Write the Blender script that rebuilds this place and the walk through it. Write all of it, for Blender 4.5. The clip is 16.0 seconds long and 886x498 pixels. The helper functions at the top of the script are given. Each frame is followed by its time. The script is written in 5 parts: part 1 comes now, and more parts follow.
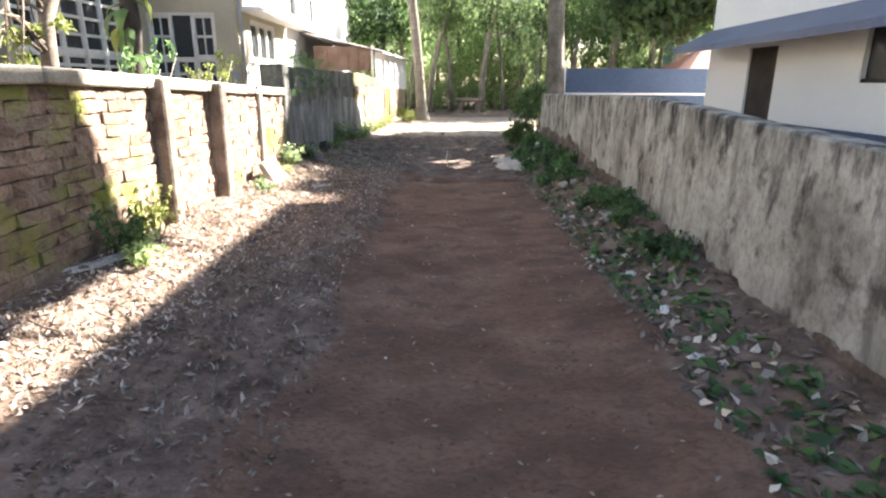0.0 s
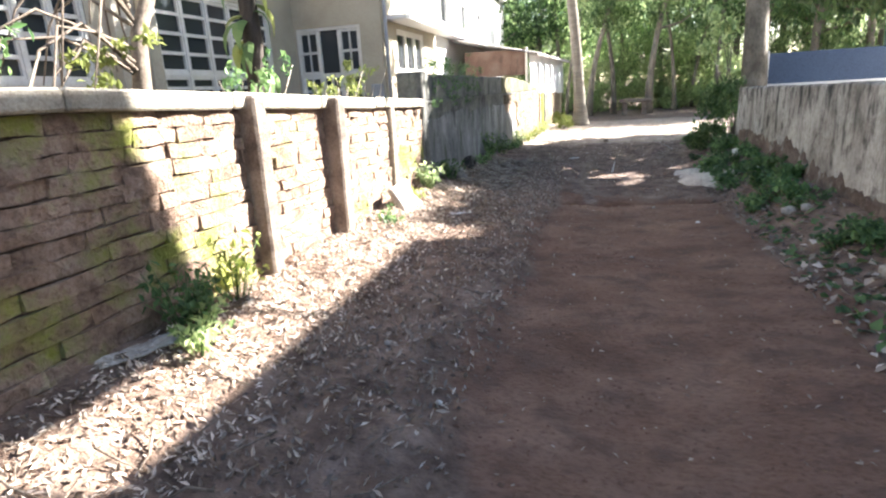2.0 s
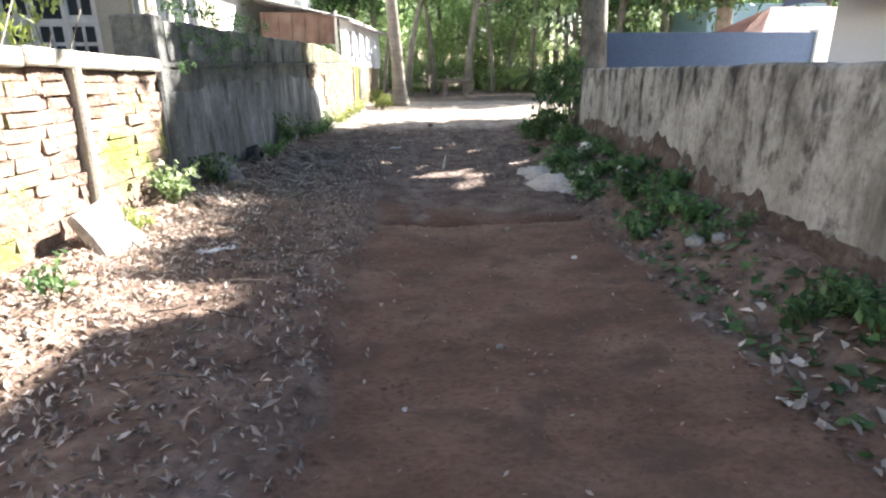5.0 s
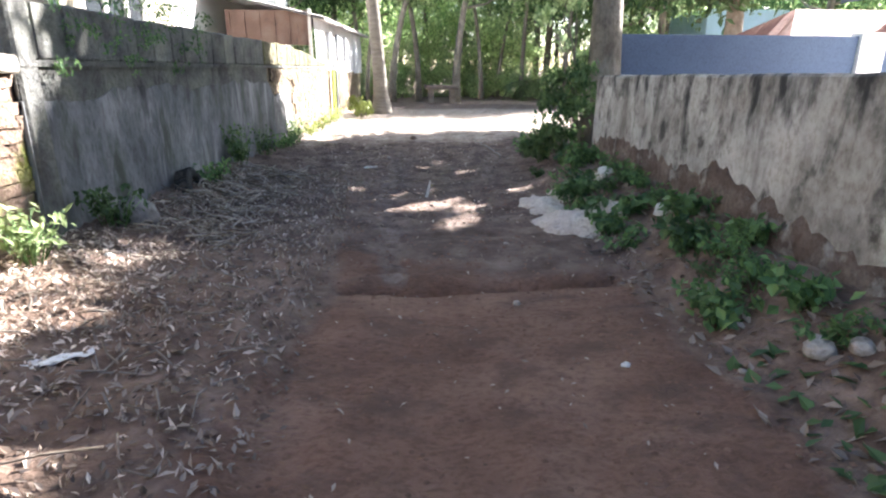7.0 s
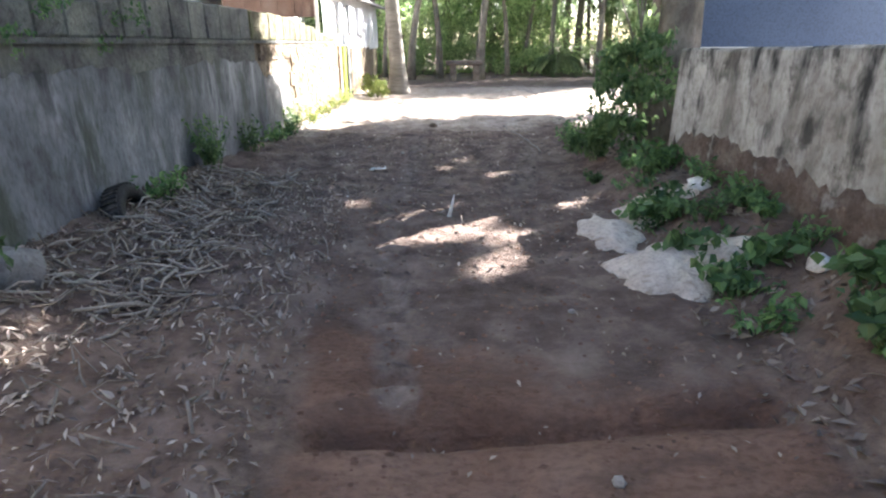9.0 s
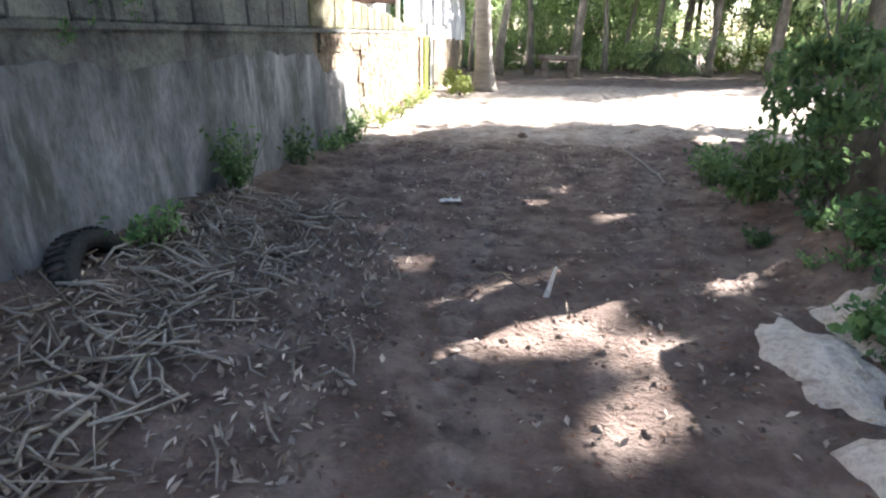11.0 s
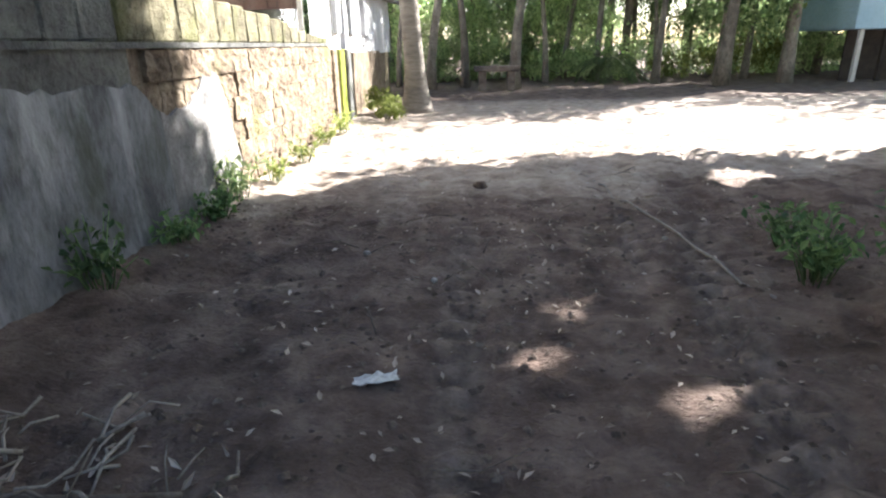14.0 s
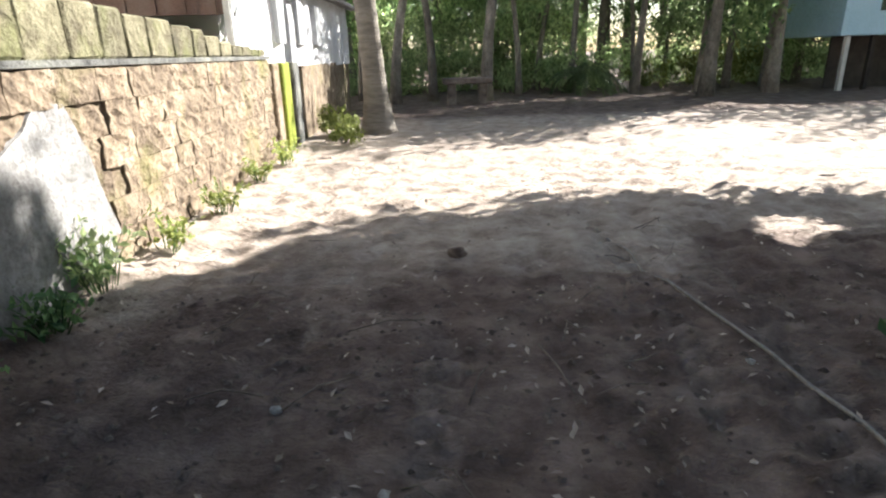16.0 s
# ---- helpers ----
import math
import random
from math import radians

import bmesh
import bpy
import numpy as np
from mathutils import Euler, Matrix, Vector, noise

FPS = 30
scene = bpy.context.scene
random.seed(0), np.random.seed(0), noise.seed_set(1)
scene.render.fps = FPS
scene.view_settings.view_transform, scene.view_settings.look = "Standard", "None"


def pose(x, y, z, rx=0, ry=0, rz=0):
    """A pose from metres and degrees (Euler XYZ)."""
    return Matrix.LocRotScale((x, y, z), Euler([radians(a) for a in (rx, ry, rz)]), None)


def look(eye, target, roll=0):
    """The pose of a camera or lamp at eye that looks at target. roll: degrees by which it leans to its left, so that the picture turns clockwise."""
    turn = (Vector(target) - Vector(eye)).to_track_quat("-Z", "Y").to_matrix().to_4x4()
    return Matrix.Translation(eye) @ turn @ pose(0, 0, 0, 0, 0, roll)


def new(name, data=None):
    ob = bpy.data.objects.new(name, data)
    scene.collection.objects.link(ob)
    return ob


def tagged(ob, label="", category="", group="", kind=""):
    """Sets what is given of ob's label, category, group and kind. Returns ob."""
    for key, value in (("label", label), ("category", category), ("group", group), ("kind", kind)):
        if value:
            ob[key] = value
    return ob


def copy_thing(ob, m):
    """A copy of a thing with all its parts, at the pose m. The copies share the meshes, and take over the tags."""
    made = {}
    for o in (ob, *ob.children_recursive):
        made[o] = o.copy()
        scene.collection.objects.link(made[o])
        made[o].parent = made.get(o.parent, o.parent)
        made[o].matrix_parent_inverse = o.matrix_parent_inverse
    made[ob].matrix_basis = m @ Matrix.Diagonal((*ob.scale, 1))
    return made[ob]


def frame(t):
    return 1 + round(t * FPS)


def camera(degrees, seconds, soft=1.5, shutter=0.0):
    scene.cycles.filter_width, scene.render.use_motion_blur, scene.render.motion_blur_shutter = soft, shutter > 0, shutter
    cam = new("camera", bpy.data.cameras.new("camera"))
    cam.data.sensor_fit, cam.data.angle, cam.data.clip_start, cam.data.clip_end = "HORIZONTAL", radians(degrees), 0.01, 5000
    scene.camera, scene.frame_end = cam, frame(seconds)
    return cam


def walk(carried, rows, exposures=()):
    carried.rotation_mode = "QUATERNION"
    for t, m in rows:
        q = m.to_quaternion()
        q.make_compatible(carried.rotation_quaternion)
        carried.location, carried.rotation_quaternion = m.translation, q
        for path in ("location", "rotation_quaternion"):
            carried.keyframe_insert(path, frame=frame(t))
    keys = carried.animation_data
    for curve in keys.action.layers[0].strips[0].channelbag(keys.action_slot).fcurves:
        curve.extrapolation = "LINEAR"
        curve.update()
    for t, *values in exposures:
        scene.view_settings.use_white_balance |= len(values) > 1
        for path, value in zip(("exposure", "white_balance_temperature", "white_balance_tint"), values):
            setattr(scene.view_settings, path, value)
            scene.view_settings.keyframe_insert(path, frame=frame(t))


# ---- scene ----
cam = camera(75.7, 16.0, soft=2.2)
METRES, EYE, TILT, LEAN, TURN = 14.9, 1.7, 0.0, 0.0, -0.1
EXPO = 3.03
ROWS = [
    (0.0, 0.0, 0.0, 0.0, 0.05, -16.37, -0.17),
    (0.5, -0.0014, 0.0319, -0.0028, 1.71, -17.89, -0.1),
    (1.0, -0.0083, 0.0606, -0.0004, 5.21, -17.58, 0.7),
    (1.5, -0.0111, 0.0892, -0.0037, 12.53, -16.23, 3.05),
    (2.0, -0.0106, 0.1216, -0.0028, 15.0, -15.36, 3.33),
    (2.5, -0.0145, 0.1557, -0.0061, 13.1, -15.57, 2.07),
    (3.0, -0.0173, 0.1833, -0.0055, 5.52, -16.91, 2.28),
    (3.5, -0.0182, 0.2133, -0.0084, 4.35, -17.18, 2.02),
    (4.0, -0.0171, 0.2445, -0.0086, 2.93, -17.53, 1.81),
    (4.5, -0.0197, 0.2781, -0.0102, -1.12, -18.15, 0.93),
    (7.0, -0.0129, 0.4286, -0.0133, -3.68, -17.56, -0.31),
    (7.5, -0.011, 0.4618, -0.0123, -3.41, -17.9, -0.28),
    (8.0, -0.013, 0.4922, -0.0139, -2.81, -18.62, -0.41),
    (8.5, -0.0136, 0.5251, -0.0109, -2.43, -19.5, -0.1),
    (9.0, -0.0089, 0.557, -0.0141, -1.62, -19.88, 0.32),
    (9.5, -0.0067, 0.5861, -0.0122, 3.38, -20.16, 0.11),
    (12.0, -0.0226, 0.7408, -0.0145, 7.01, -21.01, -0.63),
    (12.5, -0.0241, 0.7717, -0.0149, 5.48, -21.12, 0.67),
    (13.0, -0.0241, 0.8038, -0.0133, 5.06, -20.92, 0.89),
    (13.5, -0.0272, 0.8389, -0.0148, 4.52, -20.35, 0.44),
    (14.0, -0.0281, 0.8712, -0.0144, -0.23, -19.7, 0.99),
    (14.5, -0.0246, 0.9045, -0.0127, -3.18, -18.67, 1.71),
    (15.0, -0.0245, 0.9391, -0.0137, -3.15, -18.67, 1.63),
    (15.5, -0.0258, 0.9697, -0.0115, -3.14, -18.83, 1.21),
    (16.0, -0.0225, 0.9944, -0.0117, -3.34, -18.97, 1.38),
]
EXPOSURES = [(0.0, EXPO + 0.15, 6700, 12), (1.5, EXPO + 0.2, 6500, 12), (3.0, EXPO + 0.1, 6300, 11), (4.5, EXPO + 0.05, 6300, 11), (7.0, EXPO + 0.25, 6150, 14), (9.5, EXPO + 0.38, 6150, 13), (12.0, EXPO + 0.1, 6150, 13), (13.0, EXPO, 6150, 13), (14.0, EXPO - 0.2, 6200, 12), (14.6, EXPO - 0.35, 6250, 11), (15.2, EXPO - 0.6, 6300, 10), (16.0, EXPO - 0.72, 6300, 10)]
walk(cam, [(t, pose(0, 0, EYE, TILT, LEAN, TURN) @ pose(METRES * x, METRES * y, METRES * z, 90 + pitch, roll, yaw)) for t, x, y, z, yaw, pitch, roll in ROWS], EXPOSURES)

# ---- light ----
SUN_EL, SUN_AZ = radians(33.0), math.atan2(0.8, 0.6)
world = bpy.data.worlds.new("world")
scene.world = world
world.use_nodes = True
wt = world.node_tree
sky = wt.nodes.new("ShaderNodeTexSky")
sky.sky_type, sky.sun_disc = "NISHITA", False
sky.sun_elevation, sky.sun_rotation = SUN_EL, SUN_AZ
wt.links.new(sky.outputs[0], wt.nodes["Background"].inputs[0])
wt.nodes["Background"].inputs[1].default_value = 0.045
sun_data = bpy.data.lights.new("sun", "SUN")
sun_data.energy, sun_data.angle, sun_data.color = 5.0, radians(0.5), (1.0, 0.95, 0.87)
sun = new("sun", sun_data)
SUN_DIR = Vector((0.8 * math.cos(SUN_EL), 0.6 * math.cos(SUN_EL), math.sin(SUN_EL)))
sun.matrix_basis = look(SUN_DIR * 60, (0, 0, 0))


# ---- materials ----
def mat(name, stops, scale=3.0, rough=0.85, bump=0.3, fine=40.0, stretch=(1, 1, 1), metal=0.0, vary=0.12, streak=None, patch=None, drip=None):
    """stops: colours from dark to light over a large noise; fine: scale of the grain; streak: (colour, scale, amount) of vertical
    stains; patch: (colour, scale, low, high) of blotches; drip: (colour, scale, foot, top) of mould running down from a top edge."""
    m = bpy.data.materials.new(name)
    m.use_nodes = True
    nt = m.node_tree
    bsdf = nt.nodes["Principled BSDF"]
    geo = nt.nodes.new("ShaderNodeNewGeometry")
    mp = nt.nodes.new("ShaderNodeMapping")
    mp.inputs["Scale"].default_value = stretch
    nt.links.new(geo.outputs["Position"], mp.inputs[0])

    def noise_node(s, detail=6.0, vec=mp):
        n = nt.nodes.new("ShaderNodeTexNoise")
        n.inputs["Scale"].default_value, n.inputs["Detail"].default_value, n.inputs["Roughness"].default_value = s, detail, 0.62
        nt.links.new(vec.outputs[0], n.inputs["Vector"])
        return n

    def mixer(a, b, fac, mode="MIX"):
        x = nt.nodes.new("ShaderNodeMix")
        x.data_type, x.blend_type = "RGBA", mode
        for sock, v in ((x.inputs[6], a), (x.inputs[7], b), (x.inputs[0], fac)):
            if isinstance(v, tuple):
                sock.default_value = (*v, 1)
            elif isinstance(v, float):
                sock.default_value = v
            else:
                nt.links.new(v, sock)
        return x.outputs[2]

    def ramp(v, lo, hi):
        r = nt.nodes.new("ShaderNodeMapRange")
        r.inputs[1].default_value, r.inputs[2].default_value = lo, hi
        nt.links.new(v, r.inputs[0])
        return r.outputs[0]

    big, small = noise_node(scale), noise_node(fine)
    cr = nt.nodes.new("ShaderNodeValToRGB")
    while len(cr.color_ramp.elements) < len(stops):
        cr.color_ramp.elements.new(0.5)
    for k, c in enumerate(stops):
        cr.color_ramp.elements[k].position = 0.3 + 0.4 * k / max(1, len(stops) - 1)
        cr.color_ramp.elements[k].color = (*c, 1)
    nt.links.new(big.outputs[0], cr.inputs[0])
    col = cr.outputs[0]
    g = ramp(small.outputs[0], 0.25, 0.75)
    dark = mixer(col, (0.66, 0.64, 0.61), 1.0, "MULTIPLY")
    col = mixer(dark, col, ramp(small.outputs[0], 0.3, 0.55))
    if patch:
        pc, ps, lo, hi = patch
        col = mixer(col, pc, ramp(noise_node(ps).outputs[0], lo, hi))
    if streak:
        sc, ss, amount = streak
        mp2 = nt.nodes.new("ShaderNodeMapping")
        mp2.inputs["Scale"].default_value = (1, 1, 0.2)
        nt.links.new(geo.outputs["Position"], mp2.inputs[0])
        sn = noise_node(ss, 5.0, mp2)
        col = mixer(col, sc, ramp(sn.outputs[0], 0.62 - amount, 0.74 - amount * 0.5))
    if drip:
        dc, ds, z0, z1 = drip
        mp3 = nt.nodes.new("ShaderNodeMapping")
        mp3.inputs["Scale"].default_value = (1, 1, 0.38)
        nt.links.new(geo.outputs["Position"], mp3.inputs[0])
        sep = nt.nodes.new("ShaderNodeSeparateXYZ")
        nt.links.new(geo.outputs["Position"], sep.inputs[0])
        add = nt.nodes.new("ShaderNodeMath")
        add.operation = "MULTIPLY_ADD"
        add.inputs[1].default_value = 0.2
        nt.links.new(ramp(sep.outputs[2], z0, z1), add.inputs[0])
        nt.links.new(noise_node(ds, 8.0, mp3).outputs[0], add.inputs[2])
        col = mixer(col, dc, ramp(add.outputs[0], 0.64, 0.8))
    if vary:
        info = nt.nodes.new("ShaderNodeObjectInfo")
        hsv = nt.nodes.new("ShaderNodeHueSaturation")
        mr = nt.nodes.new("ShaderNodeMapRange")
        mr.inputs[3].default_value, mr.inputs[4].default_value = 1 - vary * 2, 1 + vary
        nt.links.new(info.outputs["Random"], mr.inputs[0])
        nt.links.new(mr.outputs[0], hsv.inputs["Value"])
        nt.links.new(col, hsv.inputs["Color"])
        col = hsv.outputs[0]
    nt.links.new(col, bsdf.inputs["Base Color"])
    bsdf.inputs["Roughness"].default_value, bsdf.inputs["Metallic"].default_value = rough, metal
    bsdf.inputs["Specular IOR Level"].default_value = 0.3
    if bump:
        b = nt.nodes.new("ShaderNodeBump")
        b.inputs["Strength"].default_value, b.inputs["Distance"].default_value = bump, 0.02
        nt.links.new(g, b.inputs["Height"])
        nt.links.new(b.outputs[0], bsdf.inputs["Normal"])
    return m


def leaf_mat(name, a, b, through_light=0.35):
    m = bpy.data.materials.new(name)
    m.use_nodes = True
    nt = m.node_tree
    bsdf = nt.nodes["Principled BSDF"]
    geo = nt.nodes.new("ShaderNodeNewGeometry")
    cr = nt.nodes.new("ShaderNodeValToRGB")
    cr.color_ramp.elements[0].color, cr.color_ramp.elements[1].color = (*a, 1), (*b, 1)
    nt.links.new(geo.outputs["Random Per Island"], cr.inputs[0])
    info, hsv, mr = nt.nodes.new("ShaderNodeObjectInfo"), nt.nodes.new("ShaderNodeHueSaturation"), nt.nodes.new("ShaderNodeMapRange")
    mr.inputs[3].default_value, mr.inputs[4].default_value = 0.65, 1.5
    nt.links.new(info.outputs["Random"], mr.inputs[0])
    nt.links.new(mr.outputs[0], hsv.inputs["Value"])
    nt.links.new(cr.outputs[0], hsv.inputs["Color"])
    cr = hsv
    nt.links.new(cr.outputs[0], bsdf.inputs["Base Color"])
    bsdf.inputs["Roughness"].default_value = 0.5
    bsdf.inputs["Specular IOR Level"].default_value = 0.4
    tr = nt.nodes.new("ShaderNodeBsdfTranslucent")
    gain = nt.nodes.new("ShaderNodeHueSaturation")
    gain.inputs["Value"].default_value, gain.inputs["Saturation"].default_value = 1.45, 0.85
    nt.links.new(cr.outputs[0], gain.inputs["Color"])
    nt.links.new(gain.outputs[0], tr.inputs[0])
    mx = nt.nodes.new("ShaderNodeMixShader")
    mx.inputs[0].default_value = through_light
    nt.links.new(bsdf.outputs[0], mx.inputs[1])
    nt.links.new(tr.outputs[0], mx.inputs[2])
    nt.links.new(mx.outputs[0], nt.nodes["Material Output"].inputs[0])
    return m


def earth_mat():
    """Bare earth of four kinds that grade into one another by the mesh's soil, grey, dry and track values; dry is
    partly painted sunlight.
    """
    m = mat("lane_earth", [(0.12, 0.066, 0.045), (0.21, 0.122, 0.085), (0.275, 0.172, 0.124)], 1.3, 0.95, 1.0, 30, stretch=(0.75, 1.2, 1), vary=0, patch=((0.12, 0.076, 0.056), 3.0, 0.5, 0.68))
    nt = m.node_tree
    bsdf = nt.nodes["Principled BSDF"]
    col = bsdf.inputs["Base Color"].links[0].from_socket
    geo = nt.nodes.new("ShaderNodeNewGeometry")

    def tex(scale):
        n = nt.nodes.new("ShaderNodeTexNoise")
        n.inputs["Scale"].default_value, n.inputs["Detail"].default_value, n.inputs["Roughness"].default_value = scale, 8.0, 0.68
        nt.links.new(geo.outputs["Position"], n.inputs["Vector"])
        return n.outputs[0]

    ragged = tex(5.0)
    for kind, scale, stops in (("soil", 3.2, ((0.085, 0.056, 0.042), (0.19, 0.13, 0.098), (0.32, 0.235, 0.185))), ("grey", 2.6, ((0.062, 0.042, 0.034), (0.15, 0.106, 0.086), (0.255, 0.195, 0.162))),
                               ("dry", 3.4, ((0.2, 0.155, 0.125), (0.36, 0.295, 0.245), (0.48, 0.415, 0.355))), ("track", 6.0, ((0.1, 0.074, 0.06), (0.2, 0.15, 0.124), (0.3, 0.238, 0.2)))):
        cr = nt.nodes.new("ShaderNodeValToRGB")
        cr.color_ramp.elements.new(0.5)
        for k, c in enumerate(stops):
            cr.color_ramp.elements[k].position, cr.color_ramp.elements[k].color = 0.32 + 0.18 * k, (*c, 1)
        nt.links.new(tex(scale), cr.inputs[0])
        at = nt.nodes.new("ShaderNodeAttribute")
        at.attribute_name = kind
        add = nt.nodes.new("ShaderNodeMath")
        nt.links.new(at.outputs["Fac"], add.inputs[0])
        nt.links.new(ragged, add.inputs[1])
        mr = nt.nodes.new("ShaderNodeMapRange")
        mr.inputs[1].default_value, mr.inputs[2].default_value = 0.8, 1.2
        nt.links.new(add.outputs[0], mr.inputs[0])
        mx = nt.nodes.new("ShaderNodeMix")
        mx.data_type = "RGBA"
        nt.links.new(mr.outputs[0], mx.inputs[0])
        nt.links.new(col, mx.inputs[6])
        nt.links.new(cr.outputs[0], mx.inputs[7])
        col = mx.outputs[2]
    nt.links.new(col, bsdf.inputs["Base Color"])
    return m


M_LANE = earth_mat()
M_GROUND = mat("red_earth", [(0.12, 0.066, 0.045), (0.21, 0.122, 0.085), (0.275, 0.172, 0.124)], 1.1, 0.95, 1.0, 30, vary=0, patch=((0.12, 0.076, 0.056), 2.6, 0.5, 0.68))
M_EARTH = mat("grey_brown_earth", [(0.08, 0.06, 0.048), (0.17, 0.132, 0.108), (0.27, 0.22, 0.185)], 2.0, 0.95, 1.0, 24, vary=0, patch=((0.075, 0.056, 0.045), 3.8, 0.5, 0.64))
M_SOIL = mat("litter_soil", [(0.12, 0.085, 0.065), (0.21, 0.152, 0.117), (0.31, 0.24, 0.19)], 1.5, 0.95, 1.0, 30, vary=0, patch=((0.1, 0.068, 0.052), 4.0, 0.5, 0.68))
# Sand paled to pass for sunlight where the stained wall blocks the sun.
M_SUNSAND = mat("sunlit_sand", [(0.52, 0.43, 0.36), (0.66, 0.58, 0.51), (0.74, 0.67, 0.6)], 5.0, 0.95, 1.0, 34, vary=0, patch=((0.36, 0.28, 0.22), 6.0, 0.58, 0.7))
M_MUD = mat("splashed_mud", [(0.06, 0.044, 0.034), (0.13, 0.092, 0.07), (0.21, 0.165, 0.13)], 4.5, 0.95, 1.0, 26, vary=0, patch=((0.3, 0.28, 0.245), 5.0, 0.55, 0.68))
M_STRAW = mat("pale_straw", [(0.26, 0.22, 0.18), (0.46, 0.41, 0.35)], 6, 0.9, 0.4, 40, vary=0.15)
M_RUBBER = mat("old_tyre_rubber", [(0.018, 0.018, 0.018), (0.04, 0.038, 0.036)], 5, 0.8, 0.4, 40, vary=0, patch=((0.12, 0.1, 0.085), 6.0, 0.56, 0.72))
M_BRICK = mat("laterite_brick", [(0.19, 0.125, 0.092), (0.33, 0.235, 0.18), (0.46, 0.365, 0.3)], 6, 0.95, 1.0, 30, vary=0.12, patch=((0.24, 0.26, 0.06), 1.5, 0.52, 0.64))
M_MORTAR = mat("mud_mortar", [(0.12, 0.085, 0.065), (0.2, 0.14, 0.1)], 5, 0.95, 0.8, 40, vary=0)
M_COPING = mat("weathered_concrete", [(0.3, 0.27, 0.22), (0.42, 0.38, 0.31), (0.5, 0.47, 0.4)], 3, 0.9, 0.5, 50, vary=0.05, patch=((0.2, 0.2, 0.08), 2.0, 0.6, 0.75))
# Dark concrete; on the first wall post it paints a shadow band.
M_POST = mat("dark_concrete", [(0.09, 0.07, 0.06), (0.2, 0.16, 0.13), (0.3, 0.25, 0.21)], 4, 0.95, 0.6, 40, vary=0.05)
# Stained plaster, its grey also darkened for the wall's shaded stretch.
M_GREY = mat("shaded_mouldy_plaster", [(0.08, 0.083, 0.087), (0.19, 0.195, 0.202), (0.32, 0.322, 0.326)], 2.4, 0.9, 0.5, 24, stretch=(1, 1, 0.5), vary=0, streak=((0.4, 0.4, 0.4), 2.6, 0.04), patch=((0.085, 0.095, 0.075), 2.2, 0.52, 0.66), drip=((0.055, 0.055, 0.055), 2.8, 0.5, 1.5))
M_BLACKMOULD = mat("black_mould_parapet", [(0.07, 0.07, 0.068), (0.16, 0.16, 0.148), (0.25, 0.255, 0.21)], 2.4, 0.95, 0.8, 20, vary=0.08, streak=((0.055, 0.055, 0.054), 4.0, 0.04))
M_LATER = mat("laterite_block", [(0.09, 0.066, 0.048), (0.22, 0.168, 0.118), (0.32, 0.265, 0.195)], 4.5, 0.95, 1.0, 18, vary=0.1, patch=((0.18, 0.17, 0.065), 1.1, 0.53, 0.72))
M_LATERMOSS = mat("mossy_parapet_block", [(0.075, 0.065, 0.042), (0.155, 0.14, 0.088), (0.23, 0.213, 0.145)], 4.5, 0.95, 1.0, 16, vary=0.12, patch=((0.12, 0.128, 0.045), 1.6, 0.52, 0.7))
M_RWALL = mat("stained_plaster", [(0.14, 0.13, 0.115), (0.29, 0.275, 0.245), (0.42, 0.405, 0.37), (0.5, 0.485, 0.45)], 1.9, 0.9, 0.45, 22, stretch=(1, 1, 0.8), vary=0, streak=((0.15, 0.14, 0.12), 2.4, 0.06), patch=((0.075, 0.07, 0.06), 3.4, 0.55, 0.66), drip=((0.035, 0.035, 0.033), 4.6, 0.4, 1.5))
M_CREAM = mat("cream_paint", [(0.35, 0.31, 0.24), (0.43, 0.385, 0.3), (0.48, 0.44, 0.36)], 0.9, 0.7, 0.08, 60, vary=0)
M_WHITE = mat("white_paint", [(0.72, 0.72, 0.72), (0.8, 0.8, 0.79)], 0.7, 0.6, 0.05, 60, vary=0)
M_FRAME = mat("old_white_paint", [(0.62, 0.6, 0.55), (0.76, 0.74, 0.7)], 5, 0.6, 0.1, 60, vary=0.04)
M_BLUE = mat("blue_grey_paint", [(0.055, 0.085, 0.15), (0.07, 0.105, 0.175)], 0.8, 0.6, 0.1, 50, vary=0)
M_BLUEROOF = mat("blue_awning_paint", [(0.1, 0.12, 0.19), (0.14, 0.165, 0.25)], 0.8, 0.55, 0.1, 50, vary=0)
M_LIGHTBLUE = mat("pale_blue_sheet", [(0.36, 0.55, 0.68), (0.46, 0.64, 0.76)], 1.0, 0.6, 0.1, 30, vary=0)
M_DARKWOOD = mat("dark_wood", [(0.03, 0.025, 0.02), (0.07, 0.055, 0.045)], 3, 0.8, 0.4, 40)
M_RUST = mat("rusty_sheet", [(0.1, 0.065, 0.05), (0.18, 0.11, 0.085), (0.22, 0.16, 0.13)], 1.6, 0.75, 0.3, 40, vary=0.05, streak=((0.07, 0.05, 0.045), 4, 0.08))
M_SHEET = mat("white_plastic_sheet", [(0.45, 0.46, 0.5), (0.66, 0.66, 0.68), (0.76, 0.76, 0.76)], 2.5, 0.5, 0.2, 30, stretch=(1, 1, 0.25), vary=0.03)
M_ROOFSHEET = mat("asbestos_roof", [(0.28, 0.26, 0.25), (0.42, 0.4, 0.38)], 1.8, 0.9, 0.3, 30, vary=0)
M_TILE = mat("clay_roof_tile", [(0.2, 0.09, 0.07), (0.32, 0.15, 0.11)], 2, 0.85, 0.4, 30, vary=0.1)
M_MOSS = mat("bright_moss", [(0.16, 0.2, 0.03), (0.32, 0.36, 0.05)], 3, 0.95, 1.0, 30, vary=0.05)
